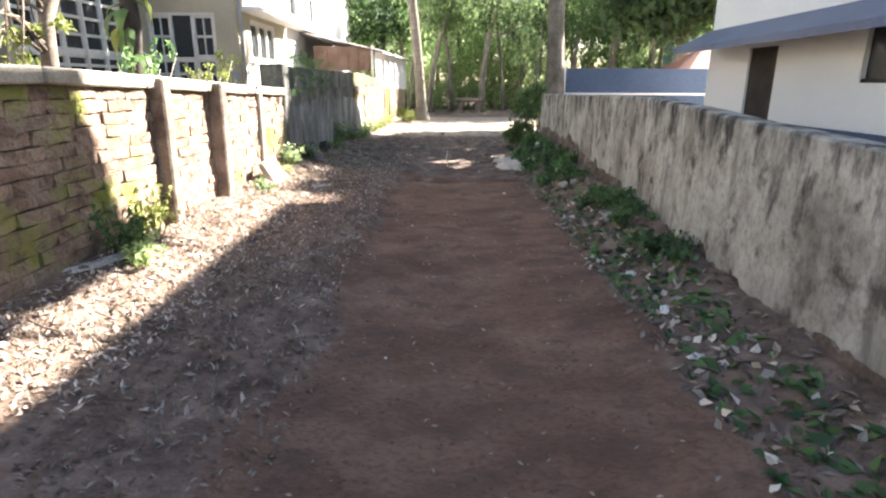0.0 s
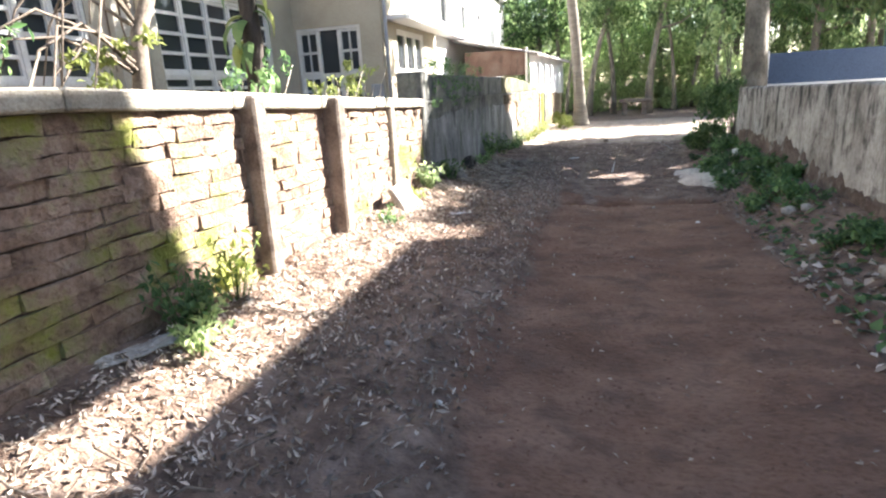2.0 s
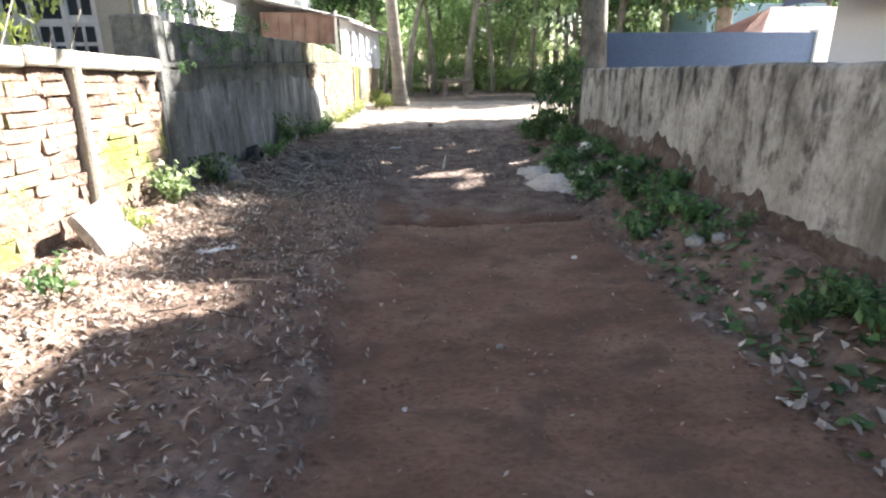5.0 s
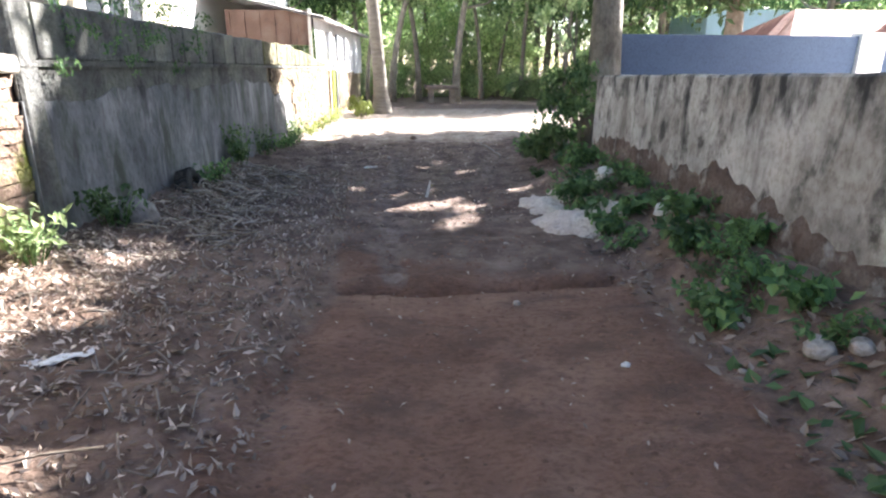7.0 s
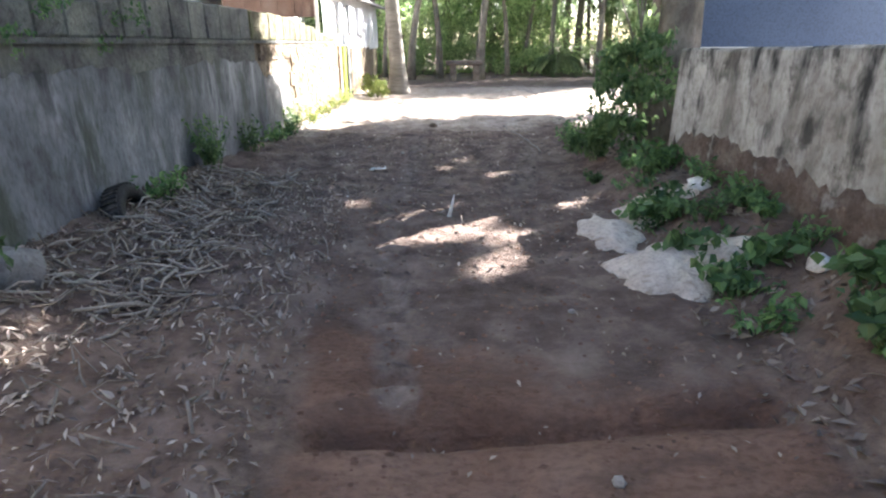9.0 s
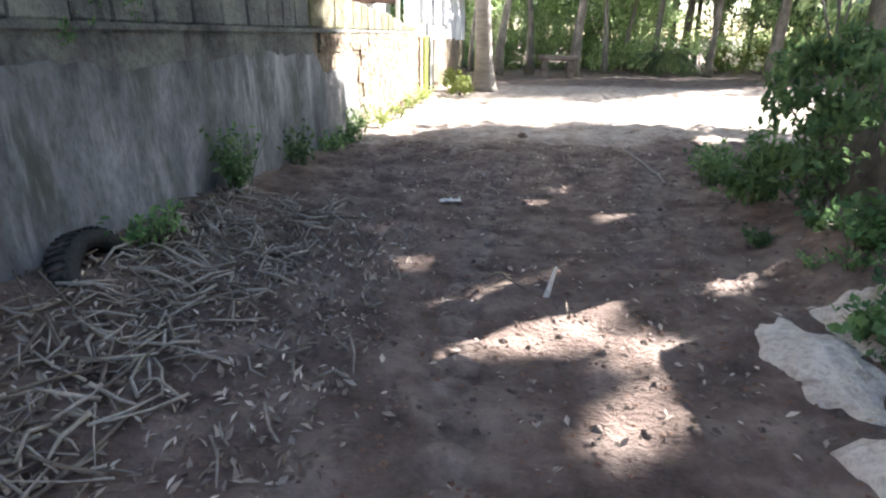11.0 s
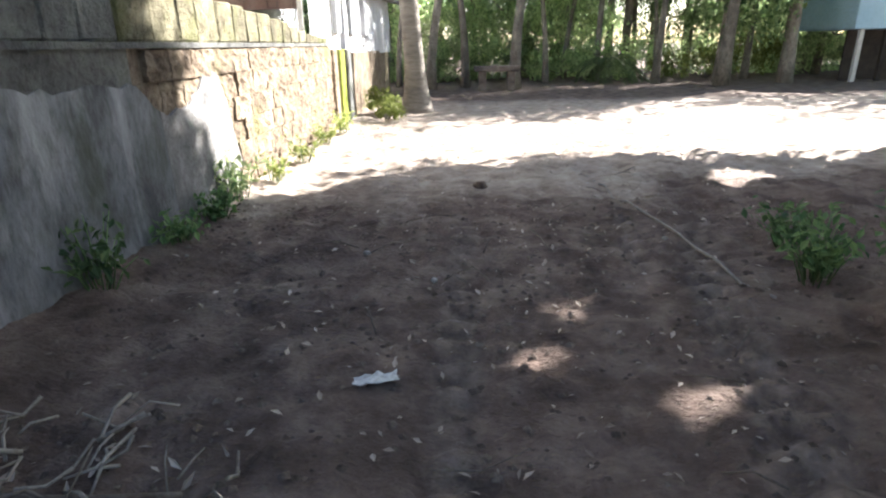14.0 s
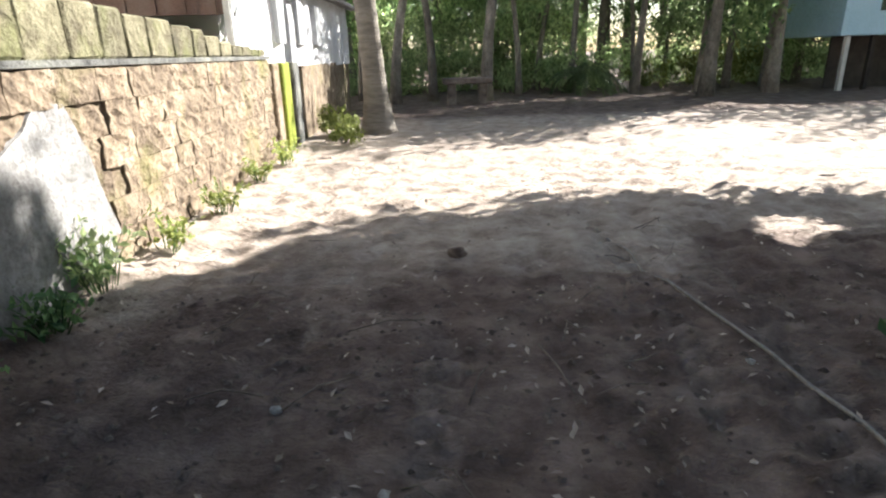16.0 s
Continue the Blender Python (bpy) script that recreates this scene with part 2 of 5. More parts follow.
M_BARK = mat("grey_bark", [(0.13, 0.11, 0.09), (0.24, 0.21, 0.17), (0.34, 0.3, 0.25)], 4, 0.95, 1.0, 18, stretch=(1, 1, 0.6), vary=0.15)
M_PALMBARK = mat("palm_bark", [(0.16, 0.14, 0.12), (0.28, 0.25, 0.21)], 4, 0.95, 0.9, 14, stretch=(0.4, 0.4, 2.0), vary=0.1)
M_DRY = leaf_mat("dry_leaf", (0.12, 0.085, 0.065), (0.4, 0.33, 0.27), 0.1)
# Paler copy of the dry leaf, kept bright for the sunny strip; elsewhere pale leaves.
M_CHIP = leaf_mat("pale_dry_leaf", (0.26, 0.21, 0.17), (0.6, 0.52, 0.44), 0.1)
M_STICK = mat("dry_stick", [(0.1, 0.078, 0.062), (0.27, 0.222, 0.178)], 6, 0.9, 0.4, 40, vary=0.15)
M_STONE = mat("pale_stone", [(0.3, 0.27, 0.24), (0.5, 0.47, 0.43)], 6, 0.9, 0.7, 30, vary=0.15)
M_PAPER = mat("pale_litter", [(0.6, 0.6, 0.58), (0.78, 0.77, 0.74)], 9, 0.6, 0.1, 40, vary=0.1)
# Same plaster, paled for the sunlit stretch of wall; also used for the sacking.
M_PLASTERPATCH = mat("pale_plaster_patch", [(0.14, 0.135, 0.13), (0.24, 0.233, 0.226), (0.34, 0.332, 0.325)], 3.2, 0.9, 0.5, 26, vary=0, streak=((0.14, 0.132, 0.125), 4, 0.07))
M_ROPE = mat("grey_rope", [(0.2, 0.18, 0.16), (0.32, 0.29, 0.26)], 9, 0.9, 0.3, 60, vary=0)
M_PIPE = mat("grey_pipe", [(0.3, 0.31, 0.33), (0.38, 0.39, 0.4)], 4, 0.5, 0.1, 40, vary=0)
L_GREEN = leaf_mat("green_leaf", (0.05, 0.11, 0.035), (0.27, 0.36, 0.14), 0.6)
L_BRIGHT = leaf_mat("bright_leaf", (0.12, 0.2, 0.07), (0.45, 0.53, 0.25), 0.62)
L_DARK = leaf_mat("dark_leaf", (0.025, 0.065, 0.02), (0.08, 0.15, 0.04), 0.35)
L_WEED = leaf_mat("weed_leaf", (0.035, 0.085, 0.028), (0.13, 0.22, 0.07), 0.3)
L_SHRUB = leaf_mat("shrub_leaf", (0.04, 0.1, 0.03), (0.17, 0.26, 0.085), 0.4)
L_YELLOW = leaf_mat("yellow_green_leaf", (0.16, 0.2, 0.04), (0.32, 0.36, 0.09), 0.4)
L_PALM = leaf_mat("palm_leaf", (0.05, 0.09, 0.03), (0.16, 0.2, 0.08), 0.35)

M_GLASS = bpy.data.materials.new("dark_window_glass")
M_GLASS.use_nodes = True
gb = M_GLASS.node_tree.nodes["Principled BSDF"]
gb.inputs["Base Color"].default_value = (0.03, 0.035, 0.04, 1)
gb.inputs["Roughness"].default_value = 0.12


# ---- building helpers ----
def part(name, bm, material, parent=None, label=""):
    """Links a bmesh, or a mesh, as one mesh object under a thing."""
    if isinstance(bm, bmesh.types.BMesh):
        me = bpy.data.meshes.new(name)
        bm.to_mesh(me)
        bm.free()
    else:
        me = bm
    if not me.materials:
        me.materials.append(material)
    ob = new(name, me)
    ob.parent = parent
    if label:
        ob["label"] = label
    return ob


def thing(name, label, category, m=None, group="", kind=""):
    ob = new(name)
    ob.matrix_basis = m or Matrix()
    return tagged(ob, label, category, group, kind)


def box(bm, x0, y0, z0, x1, y1, z1, bevel=0.0):
    r = bmesh.ops.create_cube(bm, size=1.0, matrix=Matrix.LocRotScale(((x0 + x1) / 2, (y0 + y1) / 2, (z0 + z1) / 2), None, (x1 - x0, y1 - y0, z1 - z0)))
    if bevel:
        edges = {e for v in r["verts"] for e in v.link_edges}
        bmesh.ops.bevel(bm, geom=list(edges), offset=bevel, segments=1, affect="EDGES")
    return r["verts"]


def boxed(*a, bevel=0.0):
    bm = bmesh.new()
    box(bm, *a, bevel=bevel)
    return bm


def tube(bm, pts, radii, seg=8):
    rings = []
    for k, p in enumerate(pts):
        p = Vector(p)
        a = Vector(pts[max(0, k - 1)])
        b = Vector(pts[min(len(pts) - 1, k + 1)])
        q = (b - a).to_track_quat("Z", "Y")
        rings.append([bm.verts.new(p + q @ Vector((math.cos(i * 2 * math.pi / seg) * radii[k], math.sin(i * 2 * math.pi / seg) * radii[k], 0))) for i in range(seg)])
    for r0, r1 in zip(rings, rings[1:]):
        for i in range(seg):
            f = bm.faces.new((r0[i], r0[(i + 1) % seg], r1[(i + 1) % seg], r1[i]))
            f.smooth = True
    bm.faces.new(rings[-1])
    bm.faces.new(list(reversed(rings[0])))


def lattice(x, y, seed):
    h = np.sin(x * 127.1 + y * 311.7 + seed * 74.7) * 43758.5453
    return h - np.floor(h)


def vnoise(x, y, seed=0):
    """Smooth value noise, -1 to 1."""
    x, y = np.asarray(x, float), np.asarray(y, float)
    xi, yi = np.floor(x), np.floor(y)
    u, v = x - xi, y - yi
    u, v = u * u * (3 - 2 * u), v * v * (3 - 2 * v)
    a = lattice(xi, yi, seed) * (1 - u) + lattice(xi + 1, yi, seed) * u
    b = lattice(xi, yi + 1, seed) * (1 - u) + lattice(xi + 1, yi + 1, seed) * u
    return 2 * (a * (1 - v) + b * v) - 1


def smooth(e0, e1, x):
    t = np.clip((np.asarray(x, float) - e0) / (e1 - e0), 0, 1)
    return t * t * (3 - 2 * t)


def wall_x(y):
    """The road face of the long wall."""
    return float(np.interp(y, (-5, 11, 17.7, 22, 26.4, 34), (-2.95, -2.9, -2.62, -2.44, -2.3, -2.05)))


def ground_z(x, y):
    x, y = np.asarray(x, float), np.asarray(y, float)
    near = smooth(-4, 0, y) * (1 - smooth(22, 30, y))
    z = 0.22 * smooth(-1.8, -2.9, x) * (1 - 0.6 * smooth(14, 18, y)) * near
    amp = np.interp(y, (0, 3, 9, 14, 17), (0.06, 0.1, 0.33, 0.33, 0.0))
    z = z + amp * smooth(1.55, 2.35, x)
    z = z - 0.05 * np.exp(-((x - 0.3) / 1.0) ** 2) * (1 - smooth(14, 20, y))
    z = z + 0.055 * smooth(-0.78, -0.92, x + 0.12 * vnoise(x * 0.7, y * 0.7, 5)) * (1 - smooth(10, 13, y))
    rough = 0.62 + 0.65 * smooth(-0.6, -1.1, x) + 0.6 * smooth(1.4, 1.8, x)
    z = z + rough * (0.024 * vnoise(x * 2.2, y * 2.2, 1) + 0.019 * vnoise(x * 6, y * 6, 2) + 0.013 * vnoise(x * 14, y * 14, 3))
    lumpy = smooth(11, 13, y) * (1 - smooth(24, 30, y)) * smooth(-2.4, -1.8, x)
    z = z + lumpy * (0.022 * np.abs(vnoise(x * 3.4, y * 3.4, 31)) + 0.024 * np.maximum(0, vnoise(x * 8, y * 8, 32)) + 0.014 * vnoise(x * 15, y * 15, 33))
    line = 10.32 + 0.06 * x
    z = z - 0.16 * np.exp(-((y - line) / 0.085) ** 2) * smooth(-0.75, -0.55, x) * smooth(1.6, 1.3, x)
    return z + tread_z(x, y)


def track_lines(y):
    """Middle line, half width and fade of each wheel path at y."""
    return ((np.interp(y, (8.5, 10.4, 13.2, 16.5, 17.5, 19), (-0.34, -0.27, -0.44, -0.29, -0.2, -0.1)), 0.14, smooth(10.2, 10.6, y) * (1 - smooth(17.6, 18.4, y))),
            (np.interp(y, (13, 14.4, 15.9, 17.4, 18.5, 21), (0.75, 0.95, 1.2, 1.66, 2.1, 3.1)), 0.19, smooth(13.5, 14.5, y) * (1 - smooth(20, 21, y))),
            (np.interp(y, (16, 17.4, 18.5, 22), (0.9, 1.15, 1.3, 1.4)), 0.12, smooth(16.5, 17, y) * (1 - smooth(21, 22, y))))


def tread_z(x, y):
    """Relief of the tyre tracks: bars across the wheel paths."""
    z = 0.0 * x
    for c, w, fade in track_lines(y):
        tread = np.sin((y + 0.5 * np.abs(x - c)) * 2 * math.pi / 0.22)
        z = z + (0.03 * tread - 0.018) * np.exp(-((x - c) / w) ** 4) * fade
    return z


def gz(x, y):
    return float(ground_z(x, y))


def mesh_from(name, verts, faces, material, smooth_faces=False):
    me = bpy.data.meshes.new(name)
    me.from_pydata([tuple(v) for v in verts], [], faces)
    me.materials.append(material)
    if smooth_faces:
        me.shade_smooth()
    return me


# ---- ground ----
def axis(lo, hi, a, b, fine, coarse):
    out, v, s = list(np.arange(a, b, fine)), b, fine
    while v < hi:
        out.append(v)
        s = min(s * 1.35, coarse)
        v += s
    out.append(hi)
    v, s, low = a, fine, []
    while v > lo:
        s = min(s * 1.35, coarse)
        v -= s
        low.append(max(v, lo))
    return np.array(sorted(set(low)) + out)


gx, gy = axis(-300, 300, -3.0, 4.5, 0.06, 30), axis(-200, 400, 0.5, 23.0, 0.04, 30)
GX, GY = np.meshgrid(gx, gy)
GZ = ground_z(GX, GY)
nx, ny = len(gx), len(gy)
idx = np.arange(nx * ny).reshape(ny, nx)
quads = np.stack([idx[:-1, :-1], idx[:-1, 1:], idx[1:, 1:], idx[1:, :-1]], -1).reshape(-1, 4)
me = mesh_from("ground", np.stack([GX, GY, GZ], -1).reshape(-1, 3).tolist(), quads.tolist(), M_LANE, True)
cx, cy = GX.ravel(), GY.ravel()
wander = 0.25 * vnoise(cx * 1.3, cy * 1.3, 8)
KINDS = {
    "soil": np.maximum(np.maximum(smooth(-0.7, -1.15, cx + wander), smooth(1.35, 1.75, cx + wander)) * (1 - smooth(13.5, 16, cy)), smooth(29, 31, cy)),
    "grey": smooth(9.6, 12.2, cy + 4 * wander),
    # pale dry earth, its edge drawn back to where the clearing is sunlit
    "dry": smooth(17.6, 20.4, cy + 3 * wander - 0.22 * (cx - 1)) * (1 - smooth(27, 31, cy)),
    "track": (1 - smooth(17.0, 19.0, cy)) * np.max([(0.7 + 0.16 * np.sin((cy + 0.5 * np.abs(cx - c)) * 2 * math.pi / 0.22)) * np.exp(-((cx - c) / (w * 0.95)) ** 4) * fade for c, w, fade in track_lines(cy)], axis=0),
}
for kind, values in KINDS.items():
    me.attributes.new(kind, "FLOAT", "POINT").data.foreach_set("value", np.ascontiguousarray(values, dtype=np.float32))
ground = tagged(new("ground", me), "red-brown bare earth lane with tyre tracks and litter", "ground", kind="structure")


# ---- scattered small stuff ----
def leaves_mesh(name, centres, size, material, tilt=1.0, ratio=0.45, spread=0.35):
    """Folded pointed leaves at the centres, of uneven size, turned at random."""
    n = len(centres)
    c = np.asarray(centres, float)
    s = size * (1 - spread + 2 * spread * np.random.rand(n))
    yaw = np.random.rand(n) * 2 * math.pi
    a = (np.random.rand(n) - 0.5) * math.pi * tilt
    b = (np.random.rand(n) - 0.5) * math.pi * tilt * 0.8
    u = np.stack([np.cos(yaw) * np.cos(a), np.sin(yaw) * np.cos(a), np.sin(a)], -1)
    w0 = np.stack([-np.sin(yaw), np.cos(yaw), np.zeros(n)], -1)
    nrm = np.cross(u, w0)
    w = w0 * np.cos(b)[:, None] + nrm * np.sin(b)[:, None]
    up = np.cross(u, w)
    L, W = (u * s[:, None]), (w * (s * ratio)[:, None])
    V = np.stack([c - L * 0.5, c + W * 0.5 + up * (s * 0.1)[:, None], c + L * 0.5, c - W * 0.5 + up * (s * 0.1)[:, None]], 1).reshape(-1, 3)
    k = np.arange(n) * 4
    F = np.concatenate([np.stack([k, k + 1, k + 2], -1), np.stack([k, k + 2, k + 3], -1)]).tolist()
    return mesh_from(name, V.tolist(), F, material)


def on_ground(x, y, lift=0.012):
    return np.stack([x, y, ground_z(x, y) + lift], -1)


def litter(name, label, n, x0, x1, y0, y1, size, material, tilt=0.35, power=1.0, ratio=0.45):
    x = x0 + (x1 - x0) * np.random.rand(n) ** power
    y = y0 + (y1 - y0) * np.random.rand(n)
    return tagged(new(name, leaves_mesh(name, on_ground(x, y), size, material, tilt, ratio)), label, "leaf litter", kind="stuff")


# ---- trees ----
def blob_points(n, r):
    d = np.random.randn(n, 3)
    d /= np.linalg.norm(d, axis=1)[:, None]
    rad = np.random.rand(n) ** 0.45
    return d * rad[:, None] * np.asarray(r)


def crown_points(blobs, n):
    pts = []
    for bx, by, bz, r in blobs:
        m = max(40, int(n * r ** 2 / sum(b[3] ** 2 for b in blobs)))
        k = max(6, m // 45)
        for c in blob_points(k, (r, r, r * 0.8)):
            pts.append(np.array((bx, by, bz)) + c + np.random.randn(m // k, 3) * r * 0.16)
    return np.concatenate(pts)


# ground spots, with radius, that the crowns are cut open to light
GAPS = ((1.64, 11.85, 0.3), (0.45, 12.2, 0.12), (1.5, 12.95, 0.28), (0.03, 13.2, 0.36), (0.6, 12.8, 0.12), (2.07, 13.25, 0.25), (-0.66, 15.5, 0.03),
        (0.11, 15.5, 0.05), (0.82, 15.15, 0.05), (0.38, 16.1, 0.05), (-1.28, 14.34, 0.0), (-0.83, 13.74, 0.03), (0.9, 14.4, 0.06), (0.87, 14.0, 0.03),
        (0.38, 14.05, 0.02), (0.93, 17.2, 0.0), (3.0, 19.4, 0.2), (0.45, 16.78, 0.0), (1.3, 13.7, 0.08), (1.9, 14.1, 0.06))


def thinned(pts, x, y, z, margin):
    """Cuts a crown open along the sun's way, so that light falls on the spots in GAPS."""
    w = pts + np.array((x, y, z))
    k = w[:, 2] / math.tan(SUN_EL)
    fx, fy = w[:, 0] - 0.8 * k, w[:, 1] - 0.6 * k
    keep = np.ones(len(w), bool)
    for sx, sy, r in GAPS:
        along, across = 0.8 * (fx - sx) + 0.6 * (fy - sy), -0.6 * (fx - sx) + 0.8 * (fy - sy)
        keep &= (along / 1.6) ** 2 + across ** 2 > (r + margin) ** 2
    return pts[keep]


def tree(label, x, y, height, r0, lean=(0, 0), blobs=(), n=4000, leaf=0.16, leaf_m=None, bark=None, seg=10, limbs=True, group=""):
    z0 = gz(x, y) - 0.05
    t = thing("tree", label, "tree", pose(x, y, z0), group)
    bm = bmesh.new()
    pts, radii = [], []
    for k in range(9):
        f = k / 8
        pts.append((lean[0] * f * f + 0.05 * math.sin(3 * f + x), lean[1] * f * f + 0.05 * math.sin(4 * f + y), height * f))
        radii.append(r0 * (1.35 - 0.35 * min(1, f * 6)) * (1 - 0.55 * f))
    tube(bm, pts, radii, seg)
    part("trunk", bm, bark or M_BARK, t)
    if limbs:
        for bx, by, bz, r in blobs:
            f = min(0.95, max(0.3, 0.8 * bz / height))
            a = Vector((lean[0] * f * f, lean[1] * f * f, height * f))
            b = Vector((bx, by, bz))
            mid = a.lerp(b, 0.5) + Vector((0, 0, -0.25))
            bm = bmesh.new()
            tube(bm, [a, mid, b], [r0 * 0.4, r0 * 0.28, r0 * 0.1], 6)
            part("limb", bm, bark or M_BARK, t)
    if blobs:
        part("crown", leaves_mesh("crown", thinned(crown_points(blobs, n), x, y, z0, leaf * 0.45), leaf, leaf_m or L_GREEN), None, t)["kind"] = "stuff"
    return t


def frond_mesh(length, droop, leaflets=34):
    """One palm frond along +x: a bent rib with drooping leaflets."""
    V, F = [], []
    rib = lambda f: Vector((length * f * math.cos(droop * f * 0.8), 0, length * (0.35 * f - droop * f * f)))
    for k in range(leaflets):
        f = 0.12 + 0.88 * k / leaflets
        p = rib(f)
        w = length * 0.24 * math.sin(math.pi * min(1, 0.18 + 0.85 * f)) + 0.05
        for s in (-1, 1):
            i = len(V)
            tip = p + Vector((w * 0.45, s * w * 0.75, -w * (0.45 + 0.4 * random.random())))
            V += [p + Vector((-0.025, 0, 0)), p + Vector((0.035, 0, 0.0)), tip]
            F.append((i, i + 1, i + 2))
    for k in range(8):
        i = len(V)
        a, b = rib(k / 8), rib((k + 1) / 8)
        V += [a + Vector((0, -0.025, 0)), a + Vector((0, 0.025, 0)), b + Vector((0, 0.02, 0)), b + Vector((0, -0.02, 0))]
        F.append((i, i + 1, i + 2, i + 3))
    return mesh_from("frond", V, F, L_PALM)


FRONDS = [frond_mesh(3.6, d) for d in (0.55, 0.85, 1.15)]


def palm(label, x, y, height, r0, lean, fronds=16):
    t = thing("palm_tree", label, "palm tree", pose(x, y, gz(x, y) - 0.05))
    bm = bmesh.new()
    pts, radii = [], []
    n = int(height / 0.14)
    for k in range(n + 1):
        f = k / n
        pts.append((lean[0] * f ** 1.5, lean[1] * f ** 1.5, height * f))
        radii.append(r0 * (0.62 + 0.5 * math.exp(-f * height / 0.5)) * (1 - 0.25 * f) * (1.0 if k % 2 else 1.035))
    tube(bm, pts, radii, 14)
    part("trunk", bm, M_PALMBARK, t, "ringed grey trunk with a swollen foot")
    for k in range(fronds):
        f = part("frond", FRONDS[k % 3], None, t)
        f.matrix_basis = pose(lean[0], lean[1], height, 0, -12 + 30 * (k % 3) - 20, k * 137.5)
    return t


# ---- walls ----
def wall_mesh(length, height, thick, openings):
    """A wall along +x, its face at y = 0 and its depth towards +y, cut open."""
    xs = sorted({0, length, *[o[0] for o in openings], *[o[1] for o in openings]})
    zs = sorted({0, height, *[o[2] for o in openings], *[o[3] for o in openings]})
    bm = bmesh.new()
    for a, b in zip(xs, xs[1:]):
        for c, d in zip(zs, zs[1:]):
            mx, mz = (a + b) / 2, (c + d) / 2
            if not any(o[0] < mx < o[1] and o[2] < mz < o[3] for o in openings):
                box(bm, a, 0, c, b, thick, d)
    bmesh.ops.remove_doubles(bm, verts=bm.verts, dist=0.0005)
    return bm


def window(m, w, h, cols, rows, transom=0.0, louvre=(), open_cols=()):
    """A casement window in its opening, face towards -y: frame, mullions, and panes with glazing bars."""
    t = thing("window_1", "white-painted wooden window with barred panes", "window", m, kind="structure")
    bm = bmesh.new()
    fw = 0.07
    for a in ((0, 0, w, fw), (0, h - fw, w, h), (0, fw, fw, h - fw), (w - fw, fw, w, h - fw)):
        box(bm, a[0], -0.03, a[1], a[2], 0.09, a[3], 0.006)
    part("window_frame", bm, M_FRAME, t)
    part("window_sill", boxed(-0.06, -0.1, -0.06, w + 0.06, 0.02, 0.0, bevel=0.008), M_FRAME, t)
    cw = (w - fw) / cols
    for c in range(cols):
        x0, x1 = fw / 2 + c * cw + 0.02, fw / 2 + (c + 1) * cw - 0.02
        if c:
            part("mullion", boxed(x0 - 0.055, -0.025, fw, x0 + 0.015, 0.085, h - fw, bevel=0.005), M_FRAME, t)
        spans = [(fw, h - fw)] if not transom else [(fw, transom - 0.03), (transom + 0.03, h - fw)]
        if transom:
            part("transom", boxed(x0, -0.02, transom - 0.03, x1, 0.08, transom + 0.03), M_FRAME, t)
        for k, (z0, z1) in enumerate(spans):
            pane = part("pane", boxed(x0, 0.045, z0, x1, 0.052, z1), M_GLASS, t)
            if c in open_cols and k == len(spans) - 1:
                continue
            bm = bmesh.new()
            if (c, k) in louvre or k in louvre:
                z = z0 + 0.03
                while z < z1 - 0.03:
                    box(bm, x0, 0.0, z, x1, 0.04, z + 0.085)
                    z += 0.1
            else:
                box(bm, (x0 + x1) / 2 - 0.018, 0.0, z0, (x0 + x1) / 2 + 0.018, 0.04, z1) if rows > 0 else None
                nr = max(1, abs(rows))
                for r in range(1, nr):
                    zz = z0 + (z1 - z0) * r / nr
                    box(bm, x0, 0.0, zz - 0.03, x1, 0.035, zz + 0.03)
                for xx in (x0 + 0.025, x1 - 0.025):
                    box(bm, xx - 0.025, -0.005, z0, xx + 0.025, 0.043, z1)
                for zz in (z0 + 0.03, z1 - 0.03):
                    box(bm, x0 + 0.05, -0.003, zz - 0.03, x1 - 0.05, 0.041, zz + 0.03)
            if len(bm.verts):
                pane.parent = part("sash", bm, M_FRAME, t)
            else:
                bm.free()
    return t


# long brick wall beside the lane, brick backing and coping
B0, B1 = -3.0, 10.75


def coping_z(y):
    return 1.8 - 0.036 * (y - 4.5) if y > 4.5 else 1.8


brick_wall = thing("wall_brick", "low weathered brick compound wall, mossy in patches", "wall", kind="structure")
bm = bmesh.new()
ys = [B0 + (B1 - B0) * k / 20 for k in range(21)]
rings = []
for y in ys:
    x, zt = wall_x(y) - 0.035, coping_z(y) - 0.13
    rings.append([bm.verts.new(v) for v in ((x, y, -0.3), (x, y, zt), (x - 0.2, y, zt), (x - 0.2, y, -0.3))])
for a, b in zip(rings, rings[1:]):
    for i in range(4):
        bm.faces.new((a[i], a[(i + 1) % 4], b[(i + 1) % 4], b[i]))
bm.faces.new(rings[0]), bm.faces.new(list(reversed(rings[-1])))
bmesh.ops.recalc_face_normals(bm, faces=bm.faces)
part("mortar", bm, M_MORTAR, brick_wall, "dark recessed mud mortar")
y = B0
while y < B1 - 0.1:
    y1 = min(B1, y + 1.46)
    c = part("coping_slab", boxed(-0.15, 0.004, -0.125, 0.16, y1 - y - 0.006, 0.0, bevel=0.015), M_COPING, brick_wall)
    ym = (y + y1) / 2
    c.matrix_basis = pose(wall_x(ym) - 0.1, y, coping_z(y), random.uniform(-0.4, 0.1) - (2.05 if y > 4 else 0), random.uniform(-1.5, 1.5), random.uniform(-0.4, 0.4))
    y = y1
